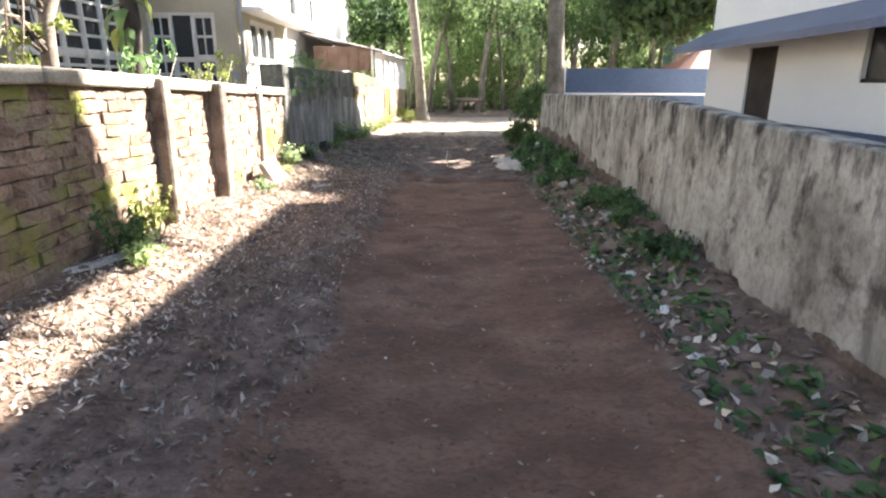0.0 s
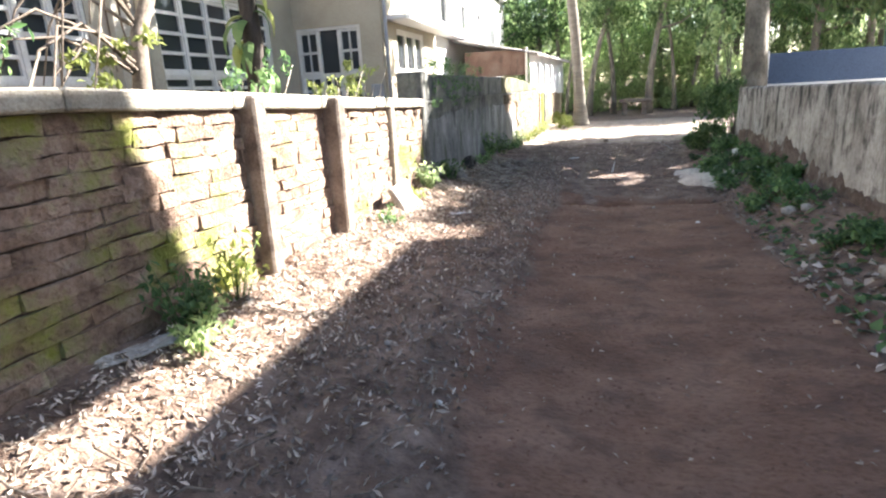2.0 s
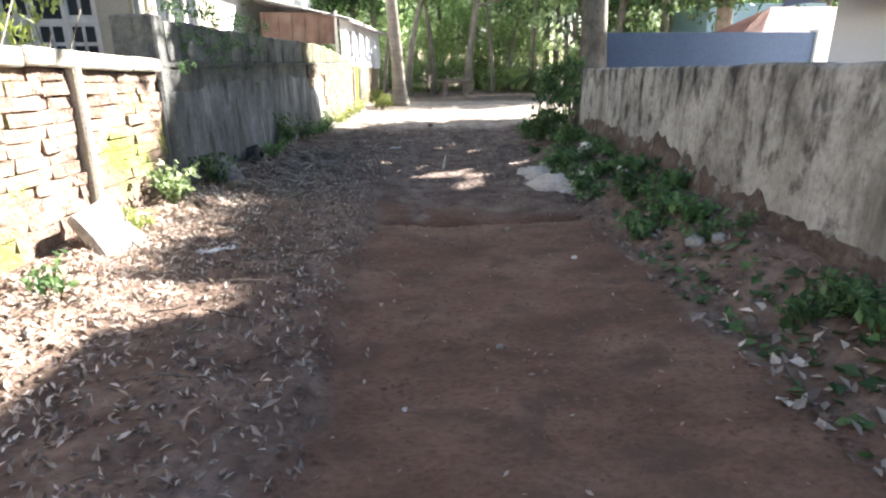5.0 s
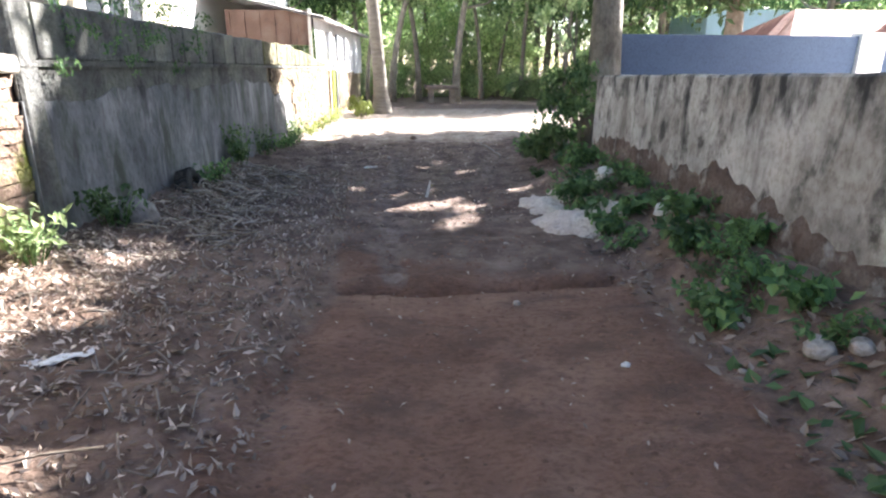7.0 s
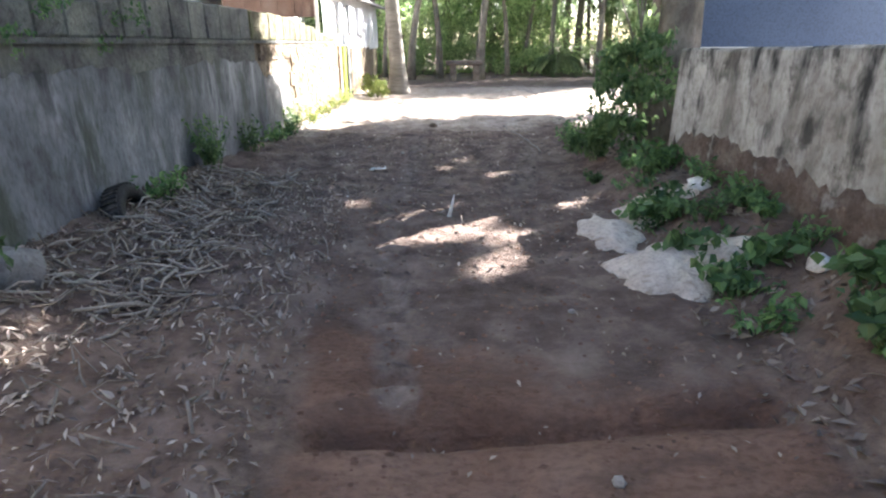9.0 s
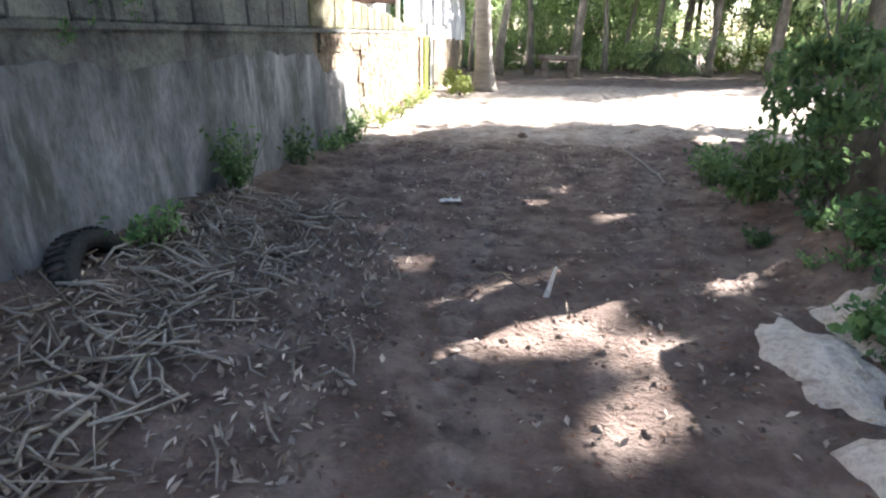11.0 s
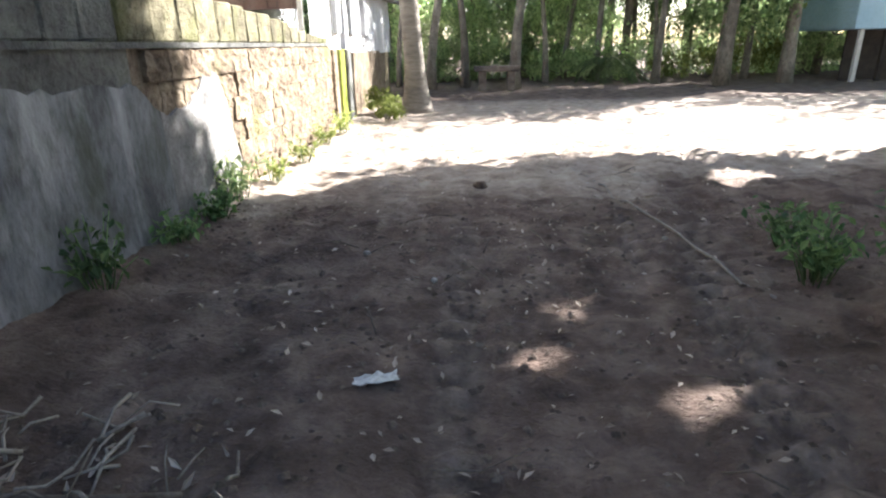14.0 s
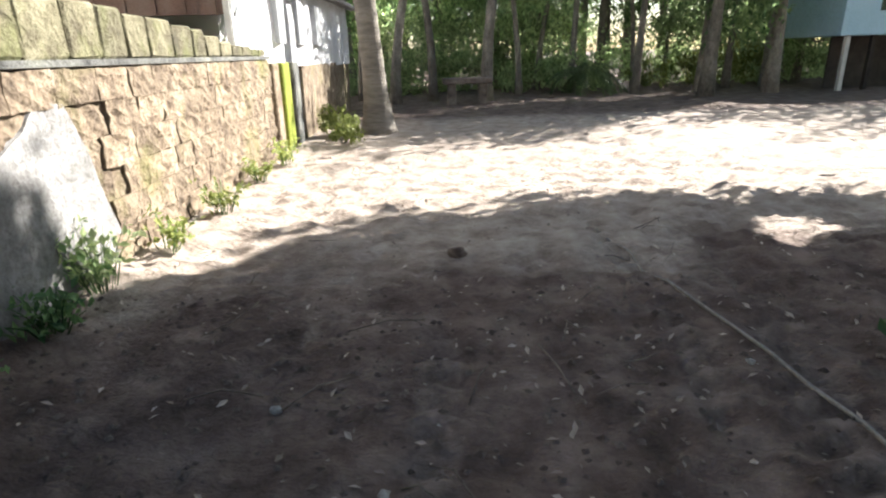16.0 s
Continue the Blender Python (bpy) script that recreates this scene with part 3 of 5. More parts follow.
# the first dark post stands in for a shadow cast on the bricks
for y, w, proud in ((5.98, 0.17, 0.12), (7.42, 0.19, 0.15), (9.25, 0.1, 0.05)):
    x = wall_x(y)
    p = part("post", boxed(-0.1, -w / 2, -0.25, proud, w / 2, coping_z(y) - 0.02, bevel=0.02), M_POST if y < 9 else M_COPING, brick_wall, "concrete post on the brick wall, the first painting a shadow band")
    p.matrix_basis = pose(x, y, 0, 0, 0.6, random.uniform(-2, 2))

# shared plaster, ledge and parapet of the taller wall
G0, G1 = 10.75, 23.9


def swept(y0, y1, profile, steps=24, rough=0.0, seed=1):
    """A strip of wall along the lane: profile(y) gives (offset, z) corners, offset from the road face."""
    bm = bmesh.new()
    rings = []
    for k in range(steps + 1):
        y = y0 + (y1 - y0) * k / steps
        rings.append([bm.verts.new((wall_x(y) + o + rough * float(vnoise(y * 3, z * 3, seed)), y, z)) for o, z in profile(y)])
    n = len(rings[0])
    for a, b in zip(rings, rings[1:]):
        for i in range(n):
            bm.faces.new((a[i], a[(i + 1) % n], b[(i + 1) % n], b[i]))
    bm.faces.new(rings[0]), bm.faces.new(list(reversed(rings[-1])))
    bmesh.ops.recalc_face_normals(bm, faces=bm.faces)
    return bm


tall_wall = thing("wall_laterite", "tall laterite compound wall, plaster peeling off below a mouldy parapet", "wall", kind="structure")
part("core", swept(G0, G1, lambda y: ((-0.02, -0.3), (-0.02, 1.5), (-0.3, 1.5), (-0.3, -0.3)), 40, 0.012), M_LATER, tall_wall)


def plaster_top(y):
    jag = 0.03 * math.sin(y * 2.1) + 0.02 * math.sin(y * 5.3) + 0.03 * float(vnoise(y * 9, 3.0, 12))
    return jag + float(np.interp(y, (10, 17.3, 17.7, 18.1, 18.4, 18.6, 18.78, 18.95, 19.05, 19.15), (1.28, 1.28, 1.0, 1.02, 1.16, 1.3, 1.26, 0.9, 0.5, 0.2)))


# One plaster in shaded and sunlit colours, split at the shadow edge.
part("plaster", swept(G0, 17.62, lambda y: ((0.012, -0.3), (0.012, float(plaster_top(y))), (-0.05, float(plaster_top(y)) + 0.01), (-0.05, -0.3)), 70, 0.008, 2), M_GREY, tall_wall, "grey stained plaster, darkened for its shade, with a ragged upper edge")
part("plaster", swept(17.62, 19.15, lambda y: ((0.014, -0.3), (0.014, float(plaster_top(y))), (-0.05, float(plaster_top(y)) + 0.01), (-0.05, -0.3)), 40, 0.008, 2), M_PLASTERPATCH, tall_wall, "pale plaster remnant, lightened for sunlight, with a jagged outline")
part("mould_band", swept(G0, 17.3, lambda y: ((0.0, 1.2), (0.004, 1.5), (-0.05, 1.5), (-0.05, 1.2)), 40, 0.006, 4), M_BLACKMOULD, tall_wall, "black mould band")
part("ledge", swept(G0, G1, lambda y: ((0.035, 1.5), (0.035, 1.545), (-0.3, 1.545), (-0.3, 1.5)), 40, 0.008, 3), M_BLACKMOULD, tall_wall, "thin projecting ledge course")


def lived_top(y):
    return float(np.interp(y, (10, 18.9, 21, 22.2, 24), (1.97, 1.95, 1.86, 1.72, 1.62)))


y, k = G0 + 0.0, 0
while y < G1 - 0.05:
    y1 = min(G1, y + random.uniform(0.34, 0.5))
    if y1 > G1 - 0.2:
        y1 = G1
    zt = lived_top((y + y1) / 2) + random.uniform(-0.012, 0.012)
    bm = boxed(-0.3, 0.004, 1.545, -0.03, y1 - y - (0.014 if y > 17.5 else 0.005), zt, bevel=0.018)
    for v in bm.verts:
        v.co += Vector((random.uniform(-0.008, 0.008), random.uniform(-0.004, 0.004), random.uniform(-0.008, 0.008)))
    # Mould-dark blocks up to the shadow edge, paler mossy ones in the sun.
    b = part("parapet_block", bm, M_BLACKMOULD if y < 17.2 else M_LATERMOSS, tall_wall)
    b.matrix_basis = pose(wall_x(y), y, 0, 0, 0, -2.4)
    y = y1
part("end_pillar", boxed(-0.4, 10.76, -0.25, 0.03, 11.0, 2.0, bevel=0.02), M_BLACKMOULD, tall_wall).matrix_basis = pose(wall_x(10.8), 0, 0)
for y, m_, w in ((24.1, M_LATER, 0.4), (24.75, M_MOSS, 0.55), (25.5, M_BLACKMOULD, 0.5)):
    part("pillar", boxed(-0.3, -w / 2, -0.2, 0.06, w / 2, 1.44, bevel=0.02), m_, tall_wall, "mossy wall pillar").matrix_basis = pose(wall_x(y), y, 0)
part("end_wall", swept(23.9, 33.0, lambda y: ((0, -0.2), (0, 1.36), (-0.25, 1.36), (-0.25, -0.2)), 20, 0.01, 6), M_LATER, tall_wall)

# stained plaster wall on the other side
RTOP = ((-4, 1.3), (3, 1.34), (7, 1.53), (9.4, 1.5), (14.12, 1.42))
stained = thing("wall_stained", "pale plaster compound wall streaked with black mould", "wall", kind="structure")
bm = bmesh.new()
rings = []
for k in range(61):
    y = -4 + 18.12 * k / 60
    zt = float(np.interp(y, [a for a, b in RTOP], [b for a, b in RTOP])) + 0.012 * float(vnoise(y * 2.5, 1.0, 4))
    o = 0.012 * float(vnoise(y * 1.5, 0, 6))
    rings.append([bm.verts.new(v) for v in ((2.37 + o, y, -0.3), (2.4 + o, y, zt - 0.02), (2.42 + o, y, zt), (2.6, y, zt), (2.62, y, zt - 0.02), (2.62, y, -0.3))])
for a, b in zip(rings, rings[1:]):
    for i in range(6):
        bm.faces.new((a[i], a[(i + 1) % 6], b[(i + 1) % 6], b[i]))
bm.faces.new(rings[0]), bm.faces.new(list(reversed(rings[-1])))
bmesh.ops.recalc_face_normals(bm, faces=bm.faces)
part("plastered_body", bm, M_RWALL, stained)

bm = bmesh.new()
rings = []
for k in range(301):
    y = -3.9 + 17.9 * k / 300
    zt = float(np.interp(y, (-4, 3, 6, 8, 9.5, 11, 12.5, 14.1), (0.1, 0.14, 0.2, 0.36, 0.5, 0.64, 0.66, 0.6))) + 0.09 * float(vnoise(y * 2.2, 2.0, 14)) + 0.05 * float(vnoise(y * 5.3, 5.0, 15)) + 0.04 * float(vnoise(y * 12.7, 7.0, 16)) + 0.03 * float(vnoise(y * 31, 9.0, 19))
    x = 2.37 + 0.012 * float(vnoise(y * 1.5, 0, 6))
    rings.append([bm.verts.new(v) for v in ((x - 0.02, y, -0.3), (x - 0.012 + 0.012 * zt, y, zt * 0.6), (x + 0.002 + 0.021 * zt, y, zt), (x + 0.03, y, zt), (x + 0.03, y, -0.3))])
for a, b in zip(rings, rings[1:]):
    for i in range(5):
        bm.faces.new((a[i], a[(i + 1) % 5], b[(i + 1) % 5], b[i])).smooth = True
bmesh.ops.recalc_face_normals(bm, faces=bm.faces)
part("mud_foot", bm, M_MUD, stained, "brown mud and bare laterite along the foot")

# blue panel wall between white pillars
panel = thing("wall_blue", "blue-grey painted boundary wall with white pillars", "wall", kind="structure")
part("panel", boxed(3.3, 15.95, -0.1, 7.35, 16.1, 2.05, bevel=0.01), M_BLUE, panel)
part("ledge", boxed(3.3, 15.9, 1.36, 7.35, 15.947, 1.42, bevel=0.006), M_WHITE, panel)
for x in (3.02, 7.35):
    w = 0.27 if x < 5 else 0.45
    part("pillar", boxed(x, 15.88, -0.1, x + w, 16.16, 2.1, bevel=0.012), M_WHITE, panel, "white pillar")
part("panel", boxed(7.8, 15.95, -0.1, 16.0, 16.1, 2.05), M_BLUE, panel)

# ---- white house behind the stained wall ----
white_house = thing("house", "white two-storey house with a blue sloping awning", "house")
w = part("wall", wall_mesh(17.0, 6.7, 0.2, [(5.0, 6.3, 1.7, 2.6), (1.75, 2.75, 0.1, 2.35), (9.0, 10.4, 1.2, 2.5)]), M_WHITE, white_house)
w.matrix_basis = pose(6.1, 13.7, 0, 0, 0, -90)
w.matrix_basis = Matrix(((0, 1, 0, 6.1), (-1, 0, 0, 13.7), (0, 0, 1, 0), (0, 0, 0, 1)))
part("wall", boxed(6.3, 13.5, 0, 12.0, 13.7, 6.7), M_WHITE, white_house)
part("wall", boxed(11.8, -3.3, 0, 12.0, 13.5, 6.7), M_WHITE, white_house)
part("wall", boxed(6.3, -3.3, 0, 11.8, -3.1, 6.7), M_WHITE, white_house)
part("roof", boxed(6.05, -3.35, 6.704, 12.05, 13.72, 6.75), M_WHITE, white_house)
part("plinth", boxed(6.02, -3.3, 0, 6.096, 13.72, 1.0), M_BLUE, white_house, "blue-grey painted plinth")
bm = bmesh.new()
prof = ((6.095, 2.82), (5.25, 2.42), (5.25, 2.3), (6.095, 2.62))
r0 = [bm.verts.new((x, -3.3, z + 0.12)) for x, z in prof]
r1 = [bm.verts.new((x, 13.72, z)) for x, z in prof]
for i in range(4):
    bm.faces.new((r0[i], r0[(i + 1) % 4], r1[(i + 1) % 4], r1[i]))
bm.faces.new(r0), bm.faces.new(list(reversed(r1)))
bmesh.ops.recalc_face_normals(bm, faces=bm.faces)
part("awning", bm, M_BLUEROOF, white_house, "sloping blue-grey concrete awning")
for y0, y1, z0, z1 in ((7.4, 8.7, 1.7, 2.6), (3.3, 4.7, 1.2, 2.5)):
    part("window_frame", boxed(6.12, y0, z0, 6.17, y1, z0 + 0.06), M_DARKWOOD, white_house)
    part("pane", boxed(6.18, y0, z0, 6.19, y1, z1), M_GLASS, white_house)
part("door", boxed(6.15, 10.95, 0.1, 6.19, 11.95, 2.35), M_DARKWOOD, white_house)
# unseen slotted screen above the roof, added to shade the brick wall
for y0, y1 in ((-3.3, 10.0), (10.14, 12.0)):
    bm = bmesh.new()
    e = 0.55 if y1 > 11 else 0.0
    a = [bm.verts.new(v) for v in ((6.1, y0, 7.42), (6.1, y1, 7.42), (6.26, y1, 7.42), (6.26, y0, 7.42))]
    b = [bm.verts.new(v) for v in ((6.1, y0, 9.1), (6.1, y1 - e, 9.1), (6.26, y1 - e, 9.1), (6.26, y0, 9.1))]
    bm.faces.new(a), bm.faces.new(list(reversed(b)))
    for i in range(4):
        bm.faces.new((a[i], a[(i + 1) % 4], b[(i + 1) % 4], b[i]))
    bmesh.ops.recalc_face_normals(bm, faces=bm.faces)
    part("terrace_screen", bm, M_ROOFSHEET, white_house, "unseen screen above the roof, added to shade the brick wall")
# posts that carry the added screen
for y in (-3.0, 4.0, 9.6, 11.6):
    part("roof_post", boxed(6.14, y, 6.75, 6.2, y + 0.06, 7.42), M_PIPE, white_house)

# ---- cream house behind the brick wall ----
cream = thing("house", "cream-painted house with white casement windows", "house")


def side_wall(name, x, y0, length, height, openings, thick=0.2, material=None):
    """A wall along +y at x whose face looks towards +x."""
    ob = part(name, wall_mesh(length, height, thick, openings), material or M_CREAM, cream)
    ob.matrix_basis = Matrix(((0, -1, 0, x), (1, 0, 0, y0), (0, 0, 1, 0), (0, 0, 0, 1)))
    return ob


def side_m(x, y, z):
    return Matrix(((0, -1, 0, x), (1, 0, 0, y), (0, 0, 1, z), (0, 0, 0, 1)))


XF = -7.5
side_wall("wall", XF, -2.0, 17.4, 5.5, [(12.6, 16.3, 1.3, 3.7), (9.0, 11.2, 1.3, 3.4), (6.2, 8.2, 1.3, 3.4)])
window(side_m(XF - 0.05, 10.6, 1.3), 3.7, 2.4, 5, -4, 0.95, louvre=(9,))
window(side_m(XF - 0.05, 7.0, 1.3), 2.2, 2.1, 4, -4, 0.8)
window(side_m(XF - 0.05, 4.2, 1.3), 2.0, 2.1, 4, -4, 0.8)
for y in (9.55, 10.2):
    part("pilaster", boxed(XF + 0.003, y, 0, XF + 0.14, y + 0.28, 5.5, bevel=0.01), M_CREAM, cream)
fw_ = part("wall", wall_mesh(2.5, 5.5, 0.2, [(0.25, 1.95, 1.45, 3.35)]), M_CREAM, cream)
fw_.matrix_basis = pose(-7.7, 15.404, 0)
window(pose(-7.45, 15.45, 1.45), 1.7, 1.9, 3, 2, 0.8, open_cols=(1,))
side_wall("wall", -5.2, 15.6, 4.6, 5.5, [(0.9, 3.3, 2.2, 3.3)], material=M_CREAM)
window(side_m(-5.25, 16.5, 2.2), 2.4, 1.1, 3, -1)
part("roof", boxed(-14, -2.2, 5.504, -7.45, 20.2, 5.65), M_CREAM, cream)
part("roof", boxed(-7.446, 15.3, 5.504, -5.1, 20.2, 5.65), M_CREAM, cream)
part("sunshade", boxed(-5.19, 15.7, 3.42, -4.65, 20.2, 3.52, bevel=0.01), M_WHITE, cream, "white concrete window shade")
part("wall", boxed(-14, 20.0, 0, -5.404, 20.19, 5.5), M_CREAM, cream)
part("wall", boxed(-14.2, -2.2, 0, -14.004, 20.2, 5.5), M_CREAM, cream)
bm = bmesh.new()
tube(bm, [(-5.12, 15.5, 0), (-5.12, 15.5, 5.4)], [0.045, 0.045], 10)
part("drain_pipe", bm, M_PIPE, cream, "grey drain pipe at the corner")
part("meter_box", boxed(-5.55, 15.32, 1.5, -5.25, 15.4, 1.95, bevel=0.01), M_PIPE, cream, "grey meter box")

# white flat-roofed house further on
far_house = thing("house", "white two-storey house with small dark windows", "house")
fw2 = part("wall", wall_mesh(16.0, 6.3, 0.2, [(2.0, 2.9, 4.1, 5.1), (5.2, 6.0, 4.1, 5.0), (8.5, 9.3, 4.1, 5.0)]), M_WHITE, far_house)
fw2.matrix_basis = side_m(-5.6, 20.6, 0)
for y, y1 in ((22.6, 23.5), (25.8, 26.6), (29.1, 29.9)):
    part("window_pane", boxed(-5.72, y, 4.1, -5.7, y1, 5.1), M_GLASS, far_house)
part("wall", boxed(-12, 20.4, 0, -5.6, 20.59, 6.3), M_WHITE, far_house)
part("roof", boxed(-12, 20.3, 6.304, -5.3, 36.7, 6.45), M_WHITE, far_house)
part("sunshade", boxed(-5.59, 21.0, 3.55, -5.1, 31, 3.63), M_WHITE, far_house)

# shed against the wall
shed = thing("shed", "low shed hung with pale plastic sheets under a sheet roof", "shed")
part("gable_sheet", boxed(-5.0, 23.4, 2.1, -2.78, 23.44, 3.0), M_RUST, shed, "rusty brown sheet-metal flap")
for k in range(6):
    part("rib", boxed(-4.9 + 0.4 * k, 23.375, 2.12, -4.87 + 0.4 * k, 23.398, 2.98), M_RUST, shed)
part("end_post", boxed(-2.78, 23.38, 1.3, -2.7, 23.46, 3.05), M_FRAME, shed)
bm = bmesh.new()
cols = 90
prev = None
for k in range(cols + 1):
    y = 23.46 + 9.4 * k / cols
    x = -2.62 + 0.062 * (y - 23.4) + 0.035 * math.sin(k * 1.1) + 0.03 * math.sin(k * 0.37)
    cur = [bm.verts.new((x, y, 1.3)), bm.verts.new((x + 0.01, y, 2.1)), bm.verts.new((x - 0.03, y, 2.84))]
    if prev:
        for i in range(2):
            bm.faces.new((prev[i], cur[i], cur[i + 1], prev[i + 1]))
    prev = cur
part("sheet_wall", bm, M_SHEET, shed, "hanging white plastic sheeting")
for y in (25.2, 26.6, 28.2):
    part("opening", boxed(-2.66 + 0.062 * (y - 23.4), y, 1.75, -2.54 + 0.062 * (y - 23.4), y + 0.7, 2.55), M_PIPE, shed, "grey shutter")
bm = bmesh.new()
prev = None
for k in range(121):
    y = 23.3 + 9.9 * k / 120
    d = 0.03 * math.sin(k * 1.6)
    xo = -2.3 + 0.062 * (y - 23.4)
    cur = [bm.verts.new((xo, y, 2.82 + d)), bm.verts.new((-5.5, y, 3.5 + d)), bm.verts.new((-5.5, y, 3.46 + d)), bm.verts.new((xo, y, 2.76 + d))]
    if prev:
        for i in range(4):
            bm.faces.new((prev[i], cur[i], cur[(i + 1) % 4], prev[(i + 1) % 4]))
    prev = cur
bmesh.ops.recalc_face_normals(bm, faces=bm.faces)
part("roof", bm, M_ROOFSHEET, shed, "corrugated grey roof sheet")

# ---- clearing: hut on posts, slab bench ----
hut = thing("hut", "pale blue sheet hut raised on dark posts", "hut", pose(13.95, 34, -0.1))
part("body", boxed(0, 0, 1.85, 6, 4, 4.3, bevel=0.02), M_LIGHTBLUE, hut)
part("window", boxed(1.2, -0.03, 2.6, 1.9, 0.03, 3.3), M_GLASS, hut)
for x in (0.3, 1.2, 2.4, 4.0, 5.6):
    part("post", boxed(x, 0.1, -0.1, x + 0.14, 0.24, 1.85), M_FRAME if x < 0.5 else M_DARKWOOD, hut)
# dark sheet that fills the space under the hut
part("screen", boxed(0.6, 1.2, 0, 6, 1.28, 1.846), M_DARKWOOD, hut, "dark sheet filling the space below the floor")
bench = thing("stone_bench", "rough grey slab bench on two block legs", "bench", pose(1.5, 33, 0))
part("seat", boxed(-0.75, -0.3, 0.62, 0.75, 0.3, 0.8, bevel=0.03), M_POST, bench)
for x in (-0.6, 0.35):
    part("leg", boxed(x, -0.2, -0.05, x + 0.25, 0.2, 0.618, bevel=0.02), M_POST, bench)
red_house = thing("house", "distant house with a red tiled roof", "house", pose(8.9, 17.6, 0.1) @ Matrix.Scale(0.62, 4))
part("wall", boxed(-2.5, 0, 0, 4.5, 5, 2.9), M_WHITE, red_house)
bm = bmesh.new()
v = [bm.verts.new(p) for p in ((-3, -0.5, 2.9), (5, -0.5, 2.9), (5, 5.5, 2.9), (-3, 5.5, 2.9), (-1, 2.5, 4.3), (3.5, 2.5, 4.3))]
for f in ((0, 1, 5, 4), (1, 2, 5), (2, 3, 4, 5), (3, 0, 4), (3, 2, 1, 0)):
    bm.faces.new([v[i] for i in f])
part("roof", bm, M_TILE, red_house)

# ---- trees ----
# crown spread over the lane, out of view, to dim the sky light
tree("tall grey-barked tree at the end of the stained wall", 2.95, 15.5, 9.0, 0.26, (-0.2, 0.6), ((-0.6, 0.3, 8.3, 1.9), (-0.8, 1.2, 8.6, 1.8), (-2.3, 0.6, 7.6, 2.1), (-3.7, 2.3, 8.2, 2.0), (-1.0, 3.4, 8.4, 2.2), (-3.0, -1.8, 8.0, 1.9), (-0.5, -2.5, 8.8, 1.5)), 20000, 0.26, L_GREEN)
# crowns shaped for their shade on the lane; the second tree is added, unseen
tree("broad leafy tree behind the blue wall", 9.3, 23.3, 8.5, 0.3, (0, 0), ((0, 0, 7.0, 2.5), (1.0, 0.7, 8.8, 2.3), (-1.1, -0.8, 5.0, 2.2), (1.0, -1.5, 7.0, 1.7), (-1.2, 1.4, 6.6, 1.7), (2.2, 1.6, 10.6, 2.2), (0.6, 2.0, 9.6, 1.6), (3.2, -0.4, 10.4, 1.9), (0.9, 1.6, 8.0, 1.7), (1.15, -1.55, 11.4, 1.05), (0.5, -0.6, 11.6, 1.6), (-0.3, 0.4, 11.6, 1.6), (-0.75, 1.1, 11.4, 1.5), (-0.95, 1.3, 8.6, 1.25), (-0.95, 1.3, 10.0, 1.2)), 62000, 0.36, L_DARK)
tree("unseen leafy tree added beyond the white house to shade the lane", 12.3, 20.2, 7.3, 0.22, (0, 0), ((0, 0, 9.7, 1.7), (0.9, 0.7, 10.4, 1.5), (-1.0, -0.7, 8.6, 1.6), (0.55, -0.85, 9.8, 1.35), (-0.6, 0.9, 9.4, 1.5), (0.0, -1.3, 8.4, 1.3), (-0.9, 0.3, 7.6, 1.4), (0.5, -0.66, 11.2, 1.0), (0.4, -0.4, 10.9, 1.0)), 27000, 0.36, L_DARK)
palm("coconut palm at the corner of the clearing", -0.95, 26.9, 9.5, 0.36, (-1.0, 0.3))
TREES = [
    tree("slender leaning tree in the grove", -0.7, 33.8, 7.5, 0.17, (1.8, 0.5), ((1.8, 0.5, 7.0, 2.0), (0.8, 0.2, 5.5, 1.5)), 3500, 0.2, L_GREEN, group="grove trees"),
    tree("slender leaning tree in the grove", 0.5, 34.6, 7.5, 0.15, (-1.2, 0.8), ((-1.2, 0.8, 7.2, 2.0), (-0.4, 0.2, 5.2, 1.4)), 3500, 0.2, L_BRIGHT, group="grove trees"),
    tree("slender leaning tree in the grove", 2.2, 34.0, 8.0, 0.2, (1.6, 1.0), ((1.6, 1, 7.4, 2.4), (0.4, 0.4, 5.4, 1.6), (2.6, 1.2, 5.2, 1.5)), 4500, 0.2, L_GREEN, group="grove trees"),
]
GROVE = [
    tree("leafy tree in the dense grove", -4.0, 40.0, 8.0, 0.2, (0.5, 0.2), ((0.5, 0, 7.0, 2.6), (-1.5, 0.4, 5.0, 2.0), (1.8, -0.6, 4.4, 2.0), (0, -1.2, 2.6, 1.7)), 5200, 0.24, L_GREEN, group="grove trees"),
    tree("bright leafy tree in the dense grove", 3.5, 41.0, 7.0, 0.16, (-0.4, 0.3), ((0, 0, 5.8, 2.4), (1.6, -0.8, 3.8, 2.0), (-1.6, -0.4, 3.4, 1.9), (0.3, -1.2, 1.7, 1.6)), 5200, 0.24, L_BRIGHT, group="grove trees"),
    tree("dark leafy tree in the dense grove", 8.0, 40.5, 9.0, 0.22, (0.6, 0.0), ((0.4, 0, 7.6, 2.8), (-1.8, -0.2, 5.6, 2.0), (2.0, 0.2, 5.2, 2.2)), 4600, 0.24, L_DARK, group="grove trees"),
]
rng = random.Random(11)
for k, (x, y, lx) in enumerate(((-1.9, 35.5, 1.2), (3.8, 36.5, -1.0), (7.6, 35.2, 0.8), (8.6, 38.0, -0.7), (5.0, 38.8, 1.4), (11.8, 36.8, 0.5))):
    tree("slender bare-stemmed tree at the grove's edge", x, y, 7.0, 0.1 + 0.02 * (k % 3), (lx, 0.4), ((lx, 0.4, 6.8, 1.6),), 1500, 0.2, L_BRIGHT if k % 2 else L_GREEN, group="grove trees")
